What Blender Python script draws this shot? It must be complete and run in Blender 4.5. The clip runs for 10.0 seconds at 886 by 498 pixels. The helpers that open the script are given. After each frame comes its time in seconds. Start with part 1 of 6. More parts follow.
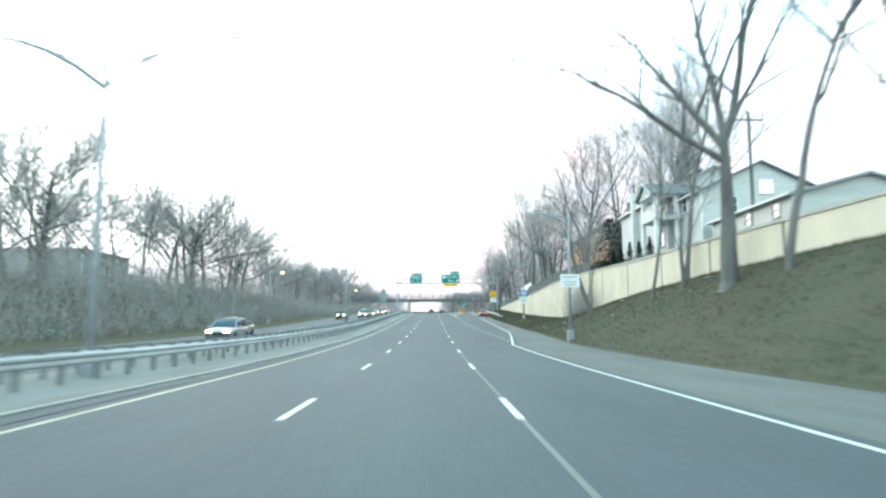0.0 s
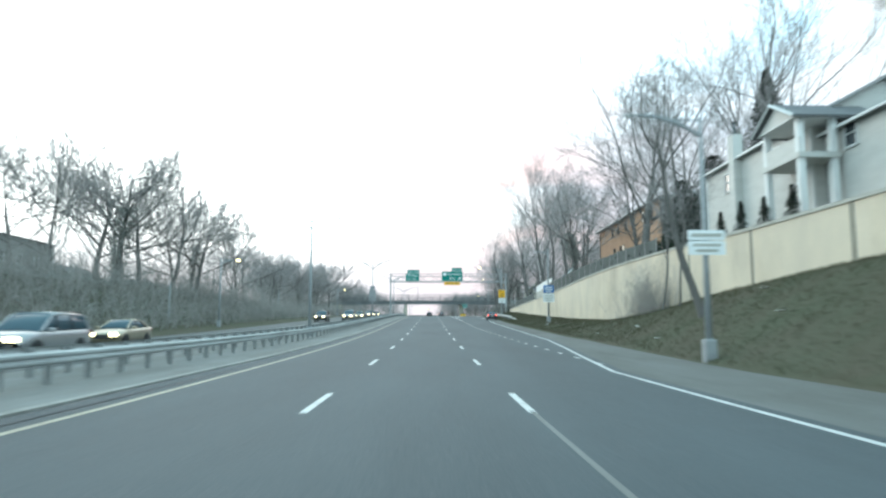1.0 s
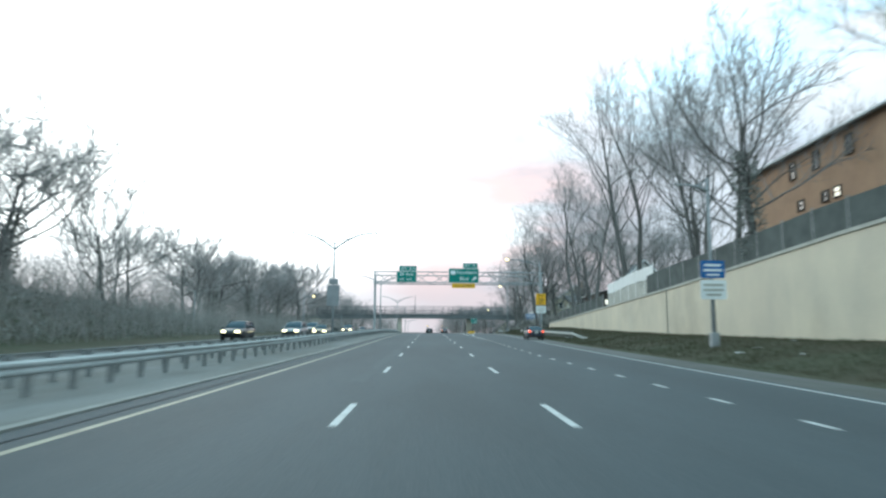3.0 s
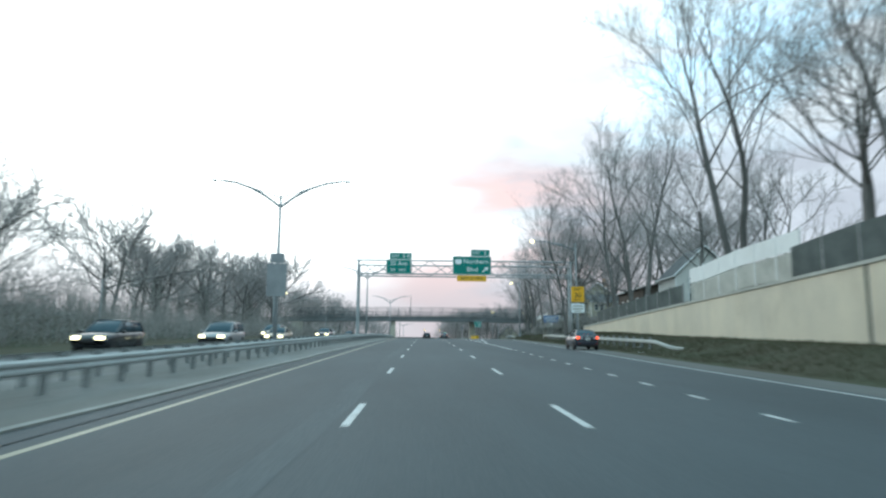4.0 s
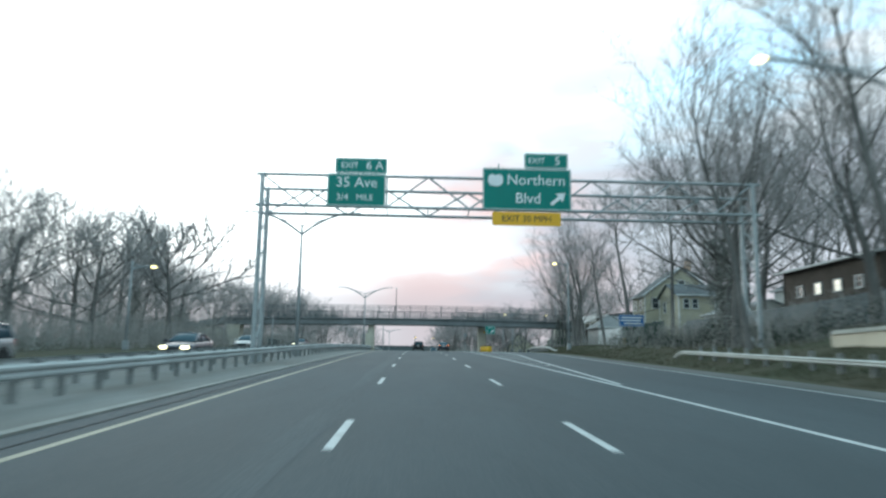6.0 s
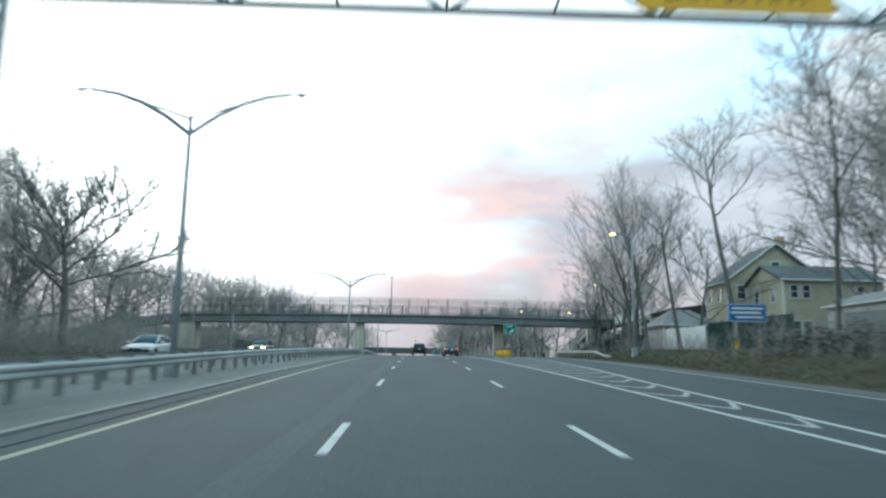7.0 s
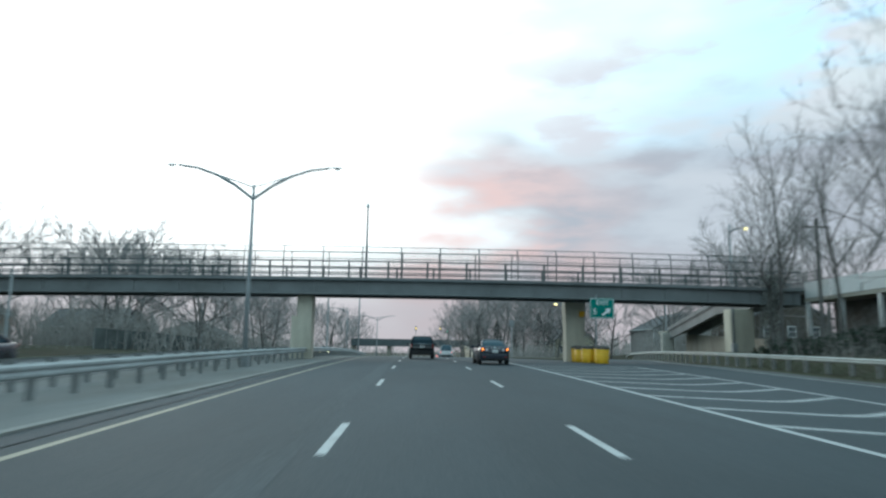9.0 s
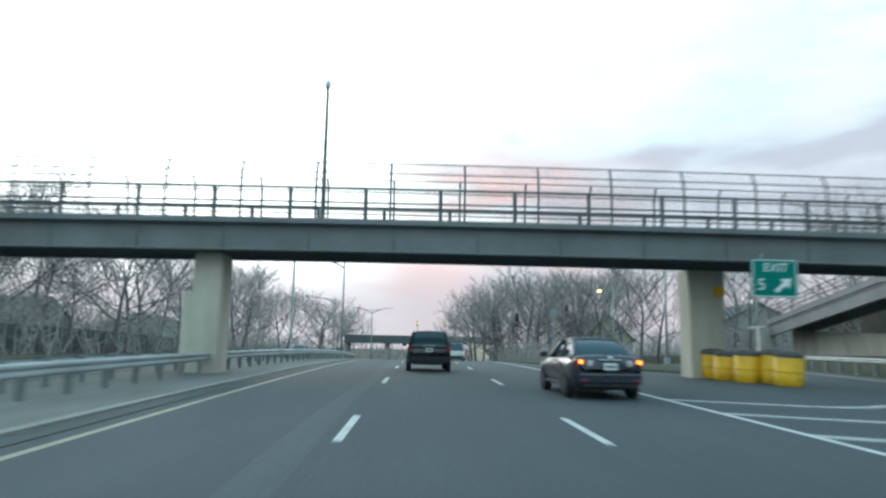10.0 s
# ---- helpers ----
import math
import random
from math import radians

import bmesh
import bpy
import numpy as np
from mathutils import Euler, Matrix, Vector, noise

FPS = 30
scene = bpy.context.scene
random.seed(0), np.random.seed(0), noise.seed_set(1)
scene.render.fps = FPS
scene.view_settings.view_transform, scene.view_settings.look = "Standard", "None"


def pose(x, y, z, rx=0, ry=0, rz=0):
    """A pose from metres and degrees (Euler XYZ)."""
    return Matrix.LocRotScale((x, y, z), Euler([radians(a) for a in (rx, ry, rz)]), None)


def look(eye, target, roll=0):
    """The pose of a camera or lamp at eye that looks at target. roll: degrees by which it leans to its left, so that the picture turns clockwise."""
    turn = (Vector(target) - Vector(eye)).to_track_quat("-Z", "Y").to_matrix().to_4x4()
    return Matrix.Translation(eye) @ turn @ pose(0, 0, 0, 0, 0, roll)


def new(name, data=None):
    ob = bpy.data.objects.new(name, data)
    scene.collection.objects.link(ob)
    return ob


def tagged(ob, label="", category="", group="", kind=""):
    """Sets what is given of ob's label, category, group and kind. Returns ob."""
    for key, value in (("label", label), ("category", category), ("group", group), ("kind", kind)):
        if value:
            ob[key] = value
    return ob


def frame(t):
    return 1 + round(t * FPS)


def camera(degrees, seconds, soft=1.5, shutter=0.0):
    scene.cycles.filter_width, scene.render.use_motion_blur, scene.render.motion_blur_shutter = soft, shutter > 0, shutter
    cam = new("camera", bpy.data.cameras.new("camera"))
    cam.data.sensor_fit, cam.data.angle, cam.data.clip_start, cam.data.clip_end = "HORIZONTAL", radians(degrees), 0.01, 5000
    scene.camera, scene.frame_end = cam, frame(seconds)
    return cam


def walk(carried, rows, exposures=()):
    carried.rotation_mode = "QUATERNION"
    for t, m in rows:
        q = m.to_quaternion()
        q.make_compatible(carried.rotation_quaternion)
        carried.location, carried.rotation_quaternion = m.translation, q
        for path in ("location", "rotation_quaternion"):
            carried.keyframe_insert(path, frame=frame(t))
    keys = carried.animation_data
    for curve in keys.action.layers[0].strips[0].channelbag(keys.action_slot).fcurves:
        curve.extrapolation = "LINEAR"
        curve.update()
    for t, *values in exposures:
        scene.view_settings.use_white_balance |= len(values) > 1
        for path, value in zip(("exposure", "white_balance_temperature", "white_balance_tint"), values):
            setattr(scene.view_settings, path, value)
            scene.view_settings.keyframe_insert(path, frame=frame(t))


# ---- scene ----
cam = camera(65.05, 10.0, soft=2.4, shutter=0.5)
# seconds, x, y, z, yaw to the left, pitch up, roll
PATH = [
    (0, 0.076, -0.273, 1.403, -0.805, 6.41, -0.144),
    (0.5, -0.06, 11.941, 1.401, -1.103, 6.571, -0.134),
    (1, -0.227, 23.592, 1.421, -0.987, 6.781, 0.071),
    (1.5, -0.342, 35.612, 1.554, -0.893, 7.217, 0.145),
    (2, -0.527, 48.593, 1.762, -0.981, 7.62, 0.4),
    (2.5, -0.684, 60.798, 2.013, -1.017, 7.994, 0.399),
    (4, -1.064, 97.394, 3.062, -1.368, 8.604, 0.478),
    (4.5, -1.136, 109.717, 3.482, -1.417, 8.828, 0.808),
    (5, -1.134, 123.197, 3.964, -1.608, 8.941, 1.059),
    (5.5, -1.133, 135.39, 4.411, -1.744, 9.166, 0.851),
    (6, -1.168, 147.745, 4.857, -2.087, 9.194, 0.8),
    (7.5, -1.133, 184.026, 6.083, -1.929, 9.312, 0.964),
    (8, -1.144, 195.381, 6.492, -2.065, 9.025, 1.436),
    (8.5, -1.137, 209.171, 6.898, -1.935, 8.594, 1.433),
    (9, -1.12, 221.352, 7.195, -1.988, 8.452, 0.852),
    (9.5, -1.163, 233.248, 7.469, -2.04, 8.114, 0.781),
    (10, -1.195, 244.791, 7.655, -1.853, 8.152, 0.985),
]


def aim(x, y, z, yaw, pitch, roll):
    return pose(x, y, z, 0, 0, yaw) @ pose(0, 0, 0, 90 + pitch, 0, 0) @ pose(0, 0, 0, 0, 0, roll)


walk(cam, [(t, aim(*row)) for t, *row in PATH],
     [(0.0, 1.2, 6150, 0), (0.5, 0.95, 6090, 0), (1.5, 0.66, 5980, 0), (3.0, 0.33, 5900, 0), (5.0, 0.13, 5900, 0), (7.5, 0.04, 5900, 0),
      (8.5, -0.18, 5900, 0), (9.2, -0.16, 5900, 0), (10.0, 0.2, 5900, 0)])

# ---- sky and sun: dusk under broken cloud, the glow ahead and to the left ----
SUN_AZ, SUN_EL = radians(-24), radians(9)
world = bpy.data.worlds.new("world")
scene.world = world
world.use_nodes = True
wt = world.node_tree
wt.nodes.clear()


def wnode(kind, **values):
    n = wt.nodes.new(kind)
    for key, value in values.items():
        n.inputs[key].default_value = value
    return n


def wlink(a, b):
    wt.links.new(a, b)


def wmath(op, a, b=None, clamp=False):
    n = wt.nodes.new("ShaderNodeMath")
    n.operation, n.use_clamp = op, clamp
    for k, v in enumerate((a, b)):
        if v is None:
            continue
        if isinstance(v, (int, float)):
            n.inputs[k].default_value = v
        else:
            wlink(v, n.inputs[k])
    return n.outputs[0]


def wmix(fac, a, b):
    n = wt.nodes.new("ShaderNodeMix")
    n.data_type = "RGBA"
    for k, v in ((0, fac), (6, a), (7, b)):
        if isinstance(v, (int, float, tuple)):
            n.inputs[k].default_value = v
        else:
            wlink(v, n.inputs[k])
    return n.outputs[2]


def wramp(v, lo, hi):
    n = wt.nodes.new("ShaderNodeMapRange")
    n.interpolation_type = "SMOOTHSTEP"
    wlink(v, n.inputs[0])
    n.inputs[1].default_value, n.inputs[2].default_value = lo, hi
    return n.outputs[0]


sky = wt.nodes.new("ShaderNodeTexSky")
sky.sky_type, sky.sun_disc = "NISHITA", False
sky.sun_elevation, sky.sun_rotation = SUN_EL, SUN_AZ
coord = wt.nodes.new("ShaderNodeTexCoord").outputs["Generated"]
sep = wt.nodes.new("ShaderNodeSeparateXYZ")
wlink(coord, sep.inputs[0])
high = sep.outputs[2]
glow_dot = wt.nodes.new("ShaderNodeVectorMath")
glow_dot.operation = "DOT_PRODUCT"
wlink(coord, glow_dot.inputs[0])
glow_dot.inputs[1].default_value = (math.sin(SUN_AZ), math.cos(SUN_AZ), 0.28)
near_glow = wramp(glow_dot.outputs["Value"], 0.93, 1.04)
# clouds, drawn out along the horizon
stretch = wt.nodes.new("ShaderNodeMapping")
stretch.inputs["Scale"].default_value = (1.0, 1.0, 3.2)
stretch.inputs["Location"].default_value = (0.35, 0.0, 0.1)
wlink(coord, stretch.inputs[0])
puffs = wnode("ShaderNodeTexNoise", Scale=5.0, Detail=5.0, Roughness=0.5)
wlink(stretch.outputs[0], puffs.inputs["Vector"])
wisp = puffs.outputs["Fac"]
broad = wnode("ShaderNodeTexNoise", Scale=2.6, Detail=3.0, Roughness=0.5)
wlink(stretch.outputs[0], broad.inputs["Vector"])
east = sep.outputs[0]
drift = wmath("ADD", wmath("MULTIPLY", wmath("SUBTRACT", wisp, 0.5), 0.5), wmath("MULTIPLY", wmath("SUBTRACT", broad.outputs["Fac"], 0.5), 0.7))
wavy_high, wavy_east = wmath("ADD", high, wmath("MULTIPLY", drift, 0.4)), wmath("ADD", east, drift)
# blue overhead on the right, with pale cloud in it
clear = wmix(0.75, sky.outputs[0], (0.62, 0.87, 0.97, 1.0))
tinted = wmix(wramp(broad.outputs["Fac"], 0.46, 0.66), (0.95, 0.98, 1.0, 1.0), (0.88, 0.83, 0.88, 1.0))
broken = wmix(wramp(wisp, 0.42, 0.6), clear, tinted)
pale = wmix(wramp(wavy_east, 0.5, 0.0), broken, (1.35, 1.4, 1.42, 1.0))
# the lavender-grey bank of cloud, its near end lit pink
grey = wmix(wramp(wisp, 0.4, 0.62), (0.58, 0.58, 0.64, 1.0), (0.73, 0.735, 0.79, 1.0))
rosy = wmath("MULTIPLY", wmath("MULTIPLY", wramp(wavy_east, 0.4, 0.08), wramp(wavy_high, 0.36, 0.24)), wramp(wisp, 0.32, 0.55))
pink = wmix(rosy, grey, (1.05, 0.73, 0.69, 1.0))
bank = wmix(wramp(wavy_high, 0.4, 0.25), pale, pink)
# the bright veil of thin cloud towards the glow, leaning to the right with height
lean = wmath("SUBTRACT", wavy_east, wmath("MULTIPLY", wmath("SUBTRACT", high, 0.2), 0.55))
veil = wmix(wramp(lean, 0.12, -0.12), bank, (1.5, 1.52, 1.5, 1.0))
lit = wmix(near_glow, veil, (2.2, 2.12, 2.05, 1.0))
haze = wmix(wmath("MULTIPLY", wramp(high, 0.17, 0.05), 0.92), lit, (0.66, 0.56, 0.58, 1.0))
# away from the glow the sky is an even blue-grey
rear = wmix(wramp(sep.outputs[1], 0.35, -0.25), haze, (1.0, 1.24, 1.34, 1.0))
top = wmix(wramp(high, 0.5, 0.85), rear, (0.62, 0.93, 1.05, 1.0))
back = wt.nodes.new("ShaderNodeBackground")
back.inputs["Strength"].default_value = 1.0
wlink(top, back.inputs["Color"])
wout = wt.nodes.new("ShaderNodeOutputWorld")
wlink(back.outputs[0], wout.inputs["Surface"])

sun = new("sun", bpy.data.lights.new("sun", "SUN"))
sun.data.energy, sun.data.angle, sun.data.color = 0.5, radians(16), (1.0, 0.86, 0.76)
sun.matrix_world = look((0, 0, 60), (-math.sin(SUN_AZ) * 60, -math.cos(SUN_AZ) * 60, 60 - 60 * math.tan(SUN_EL)))


# ---- materials ----
def mat(name, col, rough=0.8, var=0.25, scale=3.0, fine=40.0, bump=0.2, metal=0.0, col2=None, each=0.0, stretch=(1, 1, 1), stain=0.0,
        spec=0.4, glow=0.0, coat=0.0):
    """A surface with a coarse and a fine grain; each: how much single objects differ; stain: dark runs and blotches."""
    m = bpy.data.materials.new(name)
    m.use_nodes = True
    t = m.node_tree
    p = t.nodes["Principled BSDF"]
    p.inputs["Roughness"].default_value, p.inputs["Metallic"].default_value = rough, metal
    p.inputs["Specular IOR Level"].default_value = spec
    p.inputs["Coat Weight"].default_value = coat
    co = t.nodes.new("ShaderNodeTexCoord")
    mp = t.nodes.new("ShaderNodeMapping")
    mp.inputs["Scale"].default_value = stretch
    t.links.new(co.outputs["Object"], mp.inputs[0])

    def noise_of(sc, detail=4.0, ro=0.6):
        n = t.nodes.new("ShaderNodeTexNoise")
        n.inputs["Scale"].default_value, n.inputs["Detail"].default_value, n.inputs["Roughness"].default_value = sc, detail, ro
        t.links.new(mp.outputs[0], n.inputs["Vector"])
        return n.outputs["Fac"]

    def mix(fac, a, b, blend="MIX"):
        n = t.nodes.new("ShaderNodeMix")
        n.data_type, n.blend_type = "RGBA", blend
        for k, v in ((0, fac), (6, a), (7, b)):
            if isinstance(v, (int, float, tuple)):
                n.inputs[k].default_value = v
            else:
                t.links.new(v, n.inputs[k])
        return n.outputs[2]

    def ramp(v, lo, hi, a=0.0, b=1.0):
        n = t.nodes.new("ShaderNodeMapRange")
        t.links.new(v, n.inputs[0])
        for k, q in enumerate((lo, hi, a, b)):
            n.inputs[k + 1].default_value = q
        return n.outputs[0]

    c4 = (*col, 1.0)
    other = (*(col2 or tuple(v * (1 - var) for v in col)), 1.0)
    coarse, grain = noise_of(scale), noise_of(fine, 3.0)
    base = mix(ramp(coarse, 0.35, 0.65), c4, other)
    dark = mix(1.0, base, (1 - 0.45 * var,) * 3 + (1.0,), "MULTIPLY")
    base = mix(ramp(grain, 0.35, 0.7), base, dark)
    if stain:
        blot = noise_of(scale * 0.37, 6.0, 0.7)
        soil = mix(1.0, base, (0.55, 0.52, 0.48, 1.0), "MULTIPLY")
        base = mix(ramp(blot, 0.5, 0.72, 0.0, stain), base, soil)
    if each:
        info = t.nodes.new("ShaderNodeObjectInfo")
        base = mix(ramp(info.outputs["Random"], 0, 1, 0, each), base, mix(1.0, base, (0.5, 0.5, 0.5, 1.0), "MULTIPLY"))
    t.links.new(base, p.inputs["Base Color"])
    t.links.new(ramp(grain, 0.3, 0.7, max(rough - 0.1, 0.03), min(rough + 0.1, 1.0)), p.inputs["Roughness"])
    if bump:
        b = t.nodes.new("ShaderNodeBump")
        b.inputs["Strength"].default_value, b.inputs["Distance"].default_value = bump, 0.02
        t.links.new(grain, b.inputs["Height"])
        t.links.new(b.outputs[0], p.inputs["Normal"])
    if glow:
        p.inputs["Emission Color"].default_value, p.inputs["Emission Strength"].default_value = c4, glow
    return m


def glass(name, tint, rough=0.05):
    m = bpy.data.materials.new(name)
    m.use_nodes = True
    p = m.node_tree.nodes["Principled BSDF"]
    p.inputs["Base Color"].default_value = (*tint, 1.0)
    p.inputs["Roughness"].default_value, p.inputs["Specular IOR Level"].default_value = rough, 0.3
    p.inputs["Coat Weight"].default_value = 0.0
    return m


M_ASPHALT = mat("asphalt", (0.06, 0.076, 0.085), 0.78, 0.22, 0.35, 55.0, 0.5, col2=(0.045, 0.058, 0.065), stain=0.35, stretch=(1, 0.16, 1))
M_ASPHALT_OLD = mat("asphalt_far_side", (0.12, 0.125, 0.125), 0.85, 0.2, 0.4, 50.0, 0.4, stain=0.3, stretch=(1, 0.2, 1))
M_SHOULDER = mat("worn_concrete", (0.2, 0.205, 0.2), 0.9, 0.3, 0.6, 35.0, 0.5, col2=(0.15, 0.15, 0.14), stain=0.6, stretch=(1, 0.25, 1))
M_SHOULDERDARK = mat("stained_shoulder", (0.135, 0.14, 0.136), 0.9, 0.3, 0.6, 35.0, 0.5, col2=(0.105, 0.108, 0.1), stain=0.6, stretch=(1, 0.25, 1))
M_KERB = mat("kerb_concrete", (0.3, 0.3, 0.28), 0.85, 0.25, 1.2, 30.0, 0.3, stain=0.5)
M_WHITE = mat("road_paint_white", (0.62, 0.63, 0.62), 0.6, 0.25, 2.0, 25.0, 0.3, stain=0.35)
M_YELLOW = mat("road_paint_yellow", (0.38, 0.36, 0.27), 0.6, 0.25, 2.0, 25.0, 0.3, stain=0.4)
M_GROUND = mat("winter_grass_soil", (0.078, 0.084, 0.056), 0.95, 0.3, 0.22, 9.0, 0.5, col2=(0.092, 0.082, 0.06), stain=0.5, spec=0.1)
M_BLADES = mat("dry_grass_blades", (0.09, 0.095, 0.058), 0.9, 0.4, 0.3, 5.0, 0.0, col2=(0.11, 0.098, 0.066), spec=0.1)
M_WALL = mat("buff_wall_panel", (0.72, 0.63, 0.49), 0.85, 0.2, 0.35, 18.0, 0.35, col2=(0.62, 0.55, 0.44), stain=0.55, each=0.12, stretch=(1, 1, 0.6))
M_COPING = mat("pale_coping", (0.5, 0.49, 0.44), 0.85, 0.2, 1.0, 25.0, 0.3, stain=0.4)
M_CONC = mat("weathered_concrete", (0.42, 0.4, 0.34), 0.85, 0.25, 0.7, 25.0, 0.35, stain=0.6, stretch=(1, 1, 0.3))
M_PIER = mat("buff_pier_concrete", (0.62, 0.58, 0.48), 0.85, 0.2, 0.7, 25.0, 0.35, stain=0.5, stretch=(1, 1, 0.3))
M_STEEL = mat("galvanised_steel", (0.42, 0.45, 0.46), 0.5, 0.2, 2.0, 30.0, 0.1, metal=0.55, stain=0.25)
M_LAMPSTEEL = mat("lamp_pole_steel", (0.33, 0.35, 0.36), 0.6, 0.2, 2.0, 30.0, 0.1, metal=0.15, stain=0.25)
M_RAIL = mat("galvanised_rail", (0.5, 0.52, 0.52), 0.75, 0.25, 1.0, 20.0, 0.15, metal=0.2, stain=0.4, stretch=(1, 0.3, 1))
M_RAILPALE = mat("pale_rail", (0.6, 0.61, 0.58), 0.55, 0.15, 1.0, 20.0, 0.1, metal=0.2, stain=0.3)
M_POST = mat("rusted_post", (0.36, 0.37, 0.365), 0.7, 0.4, 3.0, 25.0, 0.2, metal=0.2)
M_GIRDER = mat("painted_girder", (0.2, 0.215, 0.22), 0.6, 0.25, 0.4, 15.0, 0.15, stain=0.5)
M_BRDARK = mat("bridge_railing_paint", (0.1, 0.12, 0.125), 0.55, 0.2, 1.0, 20.0, 0.1, metal=0.2)
M_GREEN = mat("sign_green", (0.0, 0.2, 0.16), 0.45, 0.12, 0.8, 20.0, 0.05)
M_SIGNWHITE = mat("sign_white", (0.82, 0.84, 0.84), 0.45, 0.08, 1.0, 20.0, 0.0)
M_SIGNGREY = mat("sign_back", (0.3, 0.31, 0.32), 0.5, 0.2, 1.0, 20.0, 0.05, metal=0.5)
M_SIGNYELLOW = mat("sign_yellow", (0.85, 0.45, 0.02), 0.45, 0.1, 1.0, 20.0, 0.0)
M_SIGNBLACK = mat("sign_black", (0.03, 0.03, 0.03), 0.5, 0.1, 1.0, 20.0, 0.0)
M_SIGNBLUE = mat("sign_blue", (0.02, 0.13, 0.38), 0.45, 0.12, 1.0, 20.0, 0.0)
M_BARREL = mat("barrel_yellow", (0.8, 0.46, 0.02), 0.5, 0.15, 2.0, 20.0, 0.1, stain=0.3)
M_SAND = mat("barrel_lid", (0.12, 0.11, 0.1), 0.8, 0.3, 3.0, 30.0, 0.3)
M_BARK = mat("grey_bark", (0.19, 0.182, 0.172), 0.95, 0.4, 1.5, 14.0, 0.7, col2=(0.125, 0.12, 0.114), stretch=(1, 1, 0.3), spec=0.1)
M_TWIG = mat("winter_twigs", (0.37, 0.345, 0.335), 0.95, 0.3, 0.4, 6.0, 0.0, col2=(0.31, 0.29, 0.285), spec=0.1)
M_IVY = mat("ivy_leaves", (0.3, 0.305, 0.28), 0.85, 0.3, 1.0, 6.0, 0.0, spec=0.2)
M_BRUSH = mat("brush_stems", (0.42, 0.395, 0.37), 0.95, 0.35, 0.5, 6.0, 0.0, spec=0.1)
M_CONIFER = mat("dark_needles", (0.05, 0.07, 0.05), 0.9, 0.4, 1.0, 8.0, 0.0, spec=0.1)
M_SIDING = mat("white_siding", (0.58, 0.575, 0.545), 0.7, 0.1, 0.6, 20.0, 0.1, stain=0.2, stretch=(1, 1, 4))
M_CREAM = mat("cream_siding", (0.52, 0.48, 0.36), 0.75, 0.15, 0.6, 20.0, 0.1, stain=0.3, stretch=(1, 1, 4))
M_GREYSIDE = mat("grey_siding", (0.36, 0.36, 0.35), 0.75, 0.15, 0.6, 20.0, 0.1, stain=0.3, stretch=(1, 1, 4))
M_BROWN = mat("brown_boards", (0.1, 0.085, 0.07), 0.8, 0.3, 0.8, 18.0, 0.2)
M_BRICKS = mat("orange_brick", (0.5, 0.32, 0.21), 0.9, 0.2, 1.0, 12.0, 0.3, col2=(0.44, 0.28, 0.19), stain=0.25)
# grey brick for one end wall, with that wall's shade put into the colour
M_SHADEDBRICK = mat("grey_brick_painted_shade", (0.17, 0.165, 0.16), 0.9, 0.2, 1.0, 12.0, 0.3, stain=0.3)
M_SLATEFENCE = mat("slate_board_fence", (0.2, 0.23, 0.24), 0.85, 0.25, 0.8, 18.0, 0.15, stain=0.3)
M_ROOF = mat("grey_shingles", (0.16, 0.165, 0.17), 0.9, 0.3, 0.8, 10.0, 0.4, stain=0.3)
M_ROOFPALE = mat("pale_roof", (0.34, 0.34, 0.34), 0.85, 0.2, 0.8, 10.0, 0.3, stain=0.3)
M_TRIM = mat("white_trim", (0.75, 0.76, 0.75), 0.6, 0.08, 1.0, 20.0, 0.0)
M_GREENFENCE = mat("green_fence", (0.025, 0.055, 0.048), 0.9, 0.3, 1.0, 20.0, 0.1, spec=0.1)
M_DARKFENCE = mat("dark_screen_fence", (0.13, 0.145, 0.14), 0.9, 0.3, 0.8, 18.0, 0.2, stain=0.3, spec=0.1)
M_WHITEFENCE = mat("white_panel_fence", (0.74, 0.75, 0.74), 0.65, 0.08, 0.8, 20.0, 0.05, stain=0.15)
M_PANE = glass("window_pane", (0.04, 0.048, 0.055), 0.2)
M_PANELIT = mat("lit_window", (1.0, 0.9, 0.75), 0.5, 0.1, 1.0, 10.0, 0.0, glow=0.9)
M_CARGLASS = glass("car_glass", (0.045, 0.078, 0.1), 0.08)
M_TYRE = mat("tyre_rubber", (0.02, 0.02, 0.02), 0.85, 0.2, 5.0, 40.0, 0.2)
M_RIM = mat("alloy_rim", (0.6, 0.61, 0.62), 0.4, 0.1, 3.0, 20.0, 0.0, metal=0.3)
M_NAVY = mat("navy_car_paint", (0.03, 0.034, 0.05), 0.3, 0.1, 1.0, 10.0, 0.0, metal=0.2, coat=0.6)
M_BLACKCAR = mat("black_car_paint", (0.022, 0.026, 0.03), 0.3, 0.1, 1.0, 10.0, 0.0, metal=0.2, coat=0.6)
M_SILVER = mat("silver_car_paint", (0.3, 0.31, 0.32), 0.35, 0.08, 1.0, 10.0, 0.0, metal=0.5, coat=0.5)
M_WHITECAR = mat("white_car_paint", (0.55, 0.56, 0.56), 0.35, 0.05, 1.0, 10.0, 0.0, coat=0.5)
M_GOLDCAR = mat("gold_car_paint", (0.34, 0.3, 0.22), 0.35, 0.1, 1.0, 10.0, 0.0, metal=0.5, coat=0.5)
M_BLACKPLASTIC = mat("black_plastic", (0.03, 0.03, 0.032), 0.6, 0.2, 3.0, 30.0, 0.1)
M_CHROME = mat("chrome", (0.7, 0.71, 0.72), 0.2, 0.05, 2.0, 20.0, 0.0, metal=1.0)
M_TAIL = mat("tail_lamp_lit", (1.0, 0.09, 0.03), 0.3, 0.05, 3.0, 20.0, 0.0, glow=2.2)
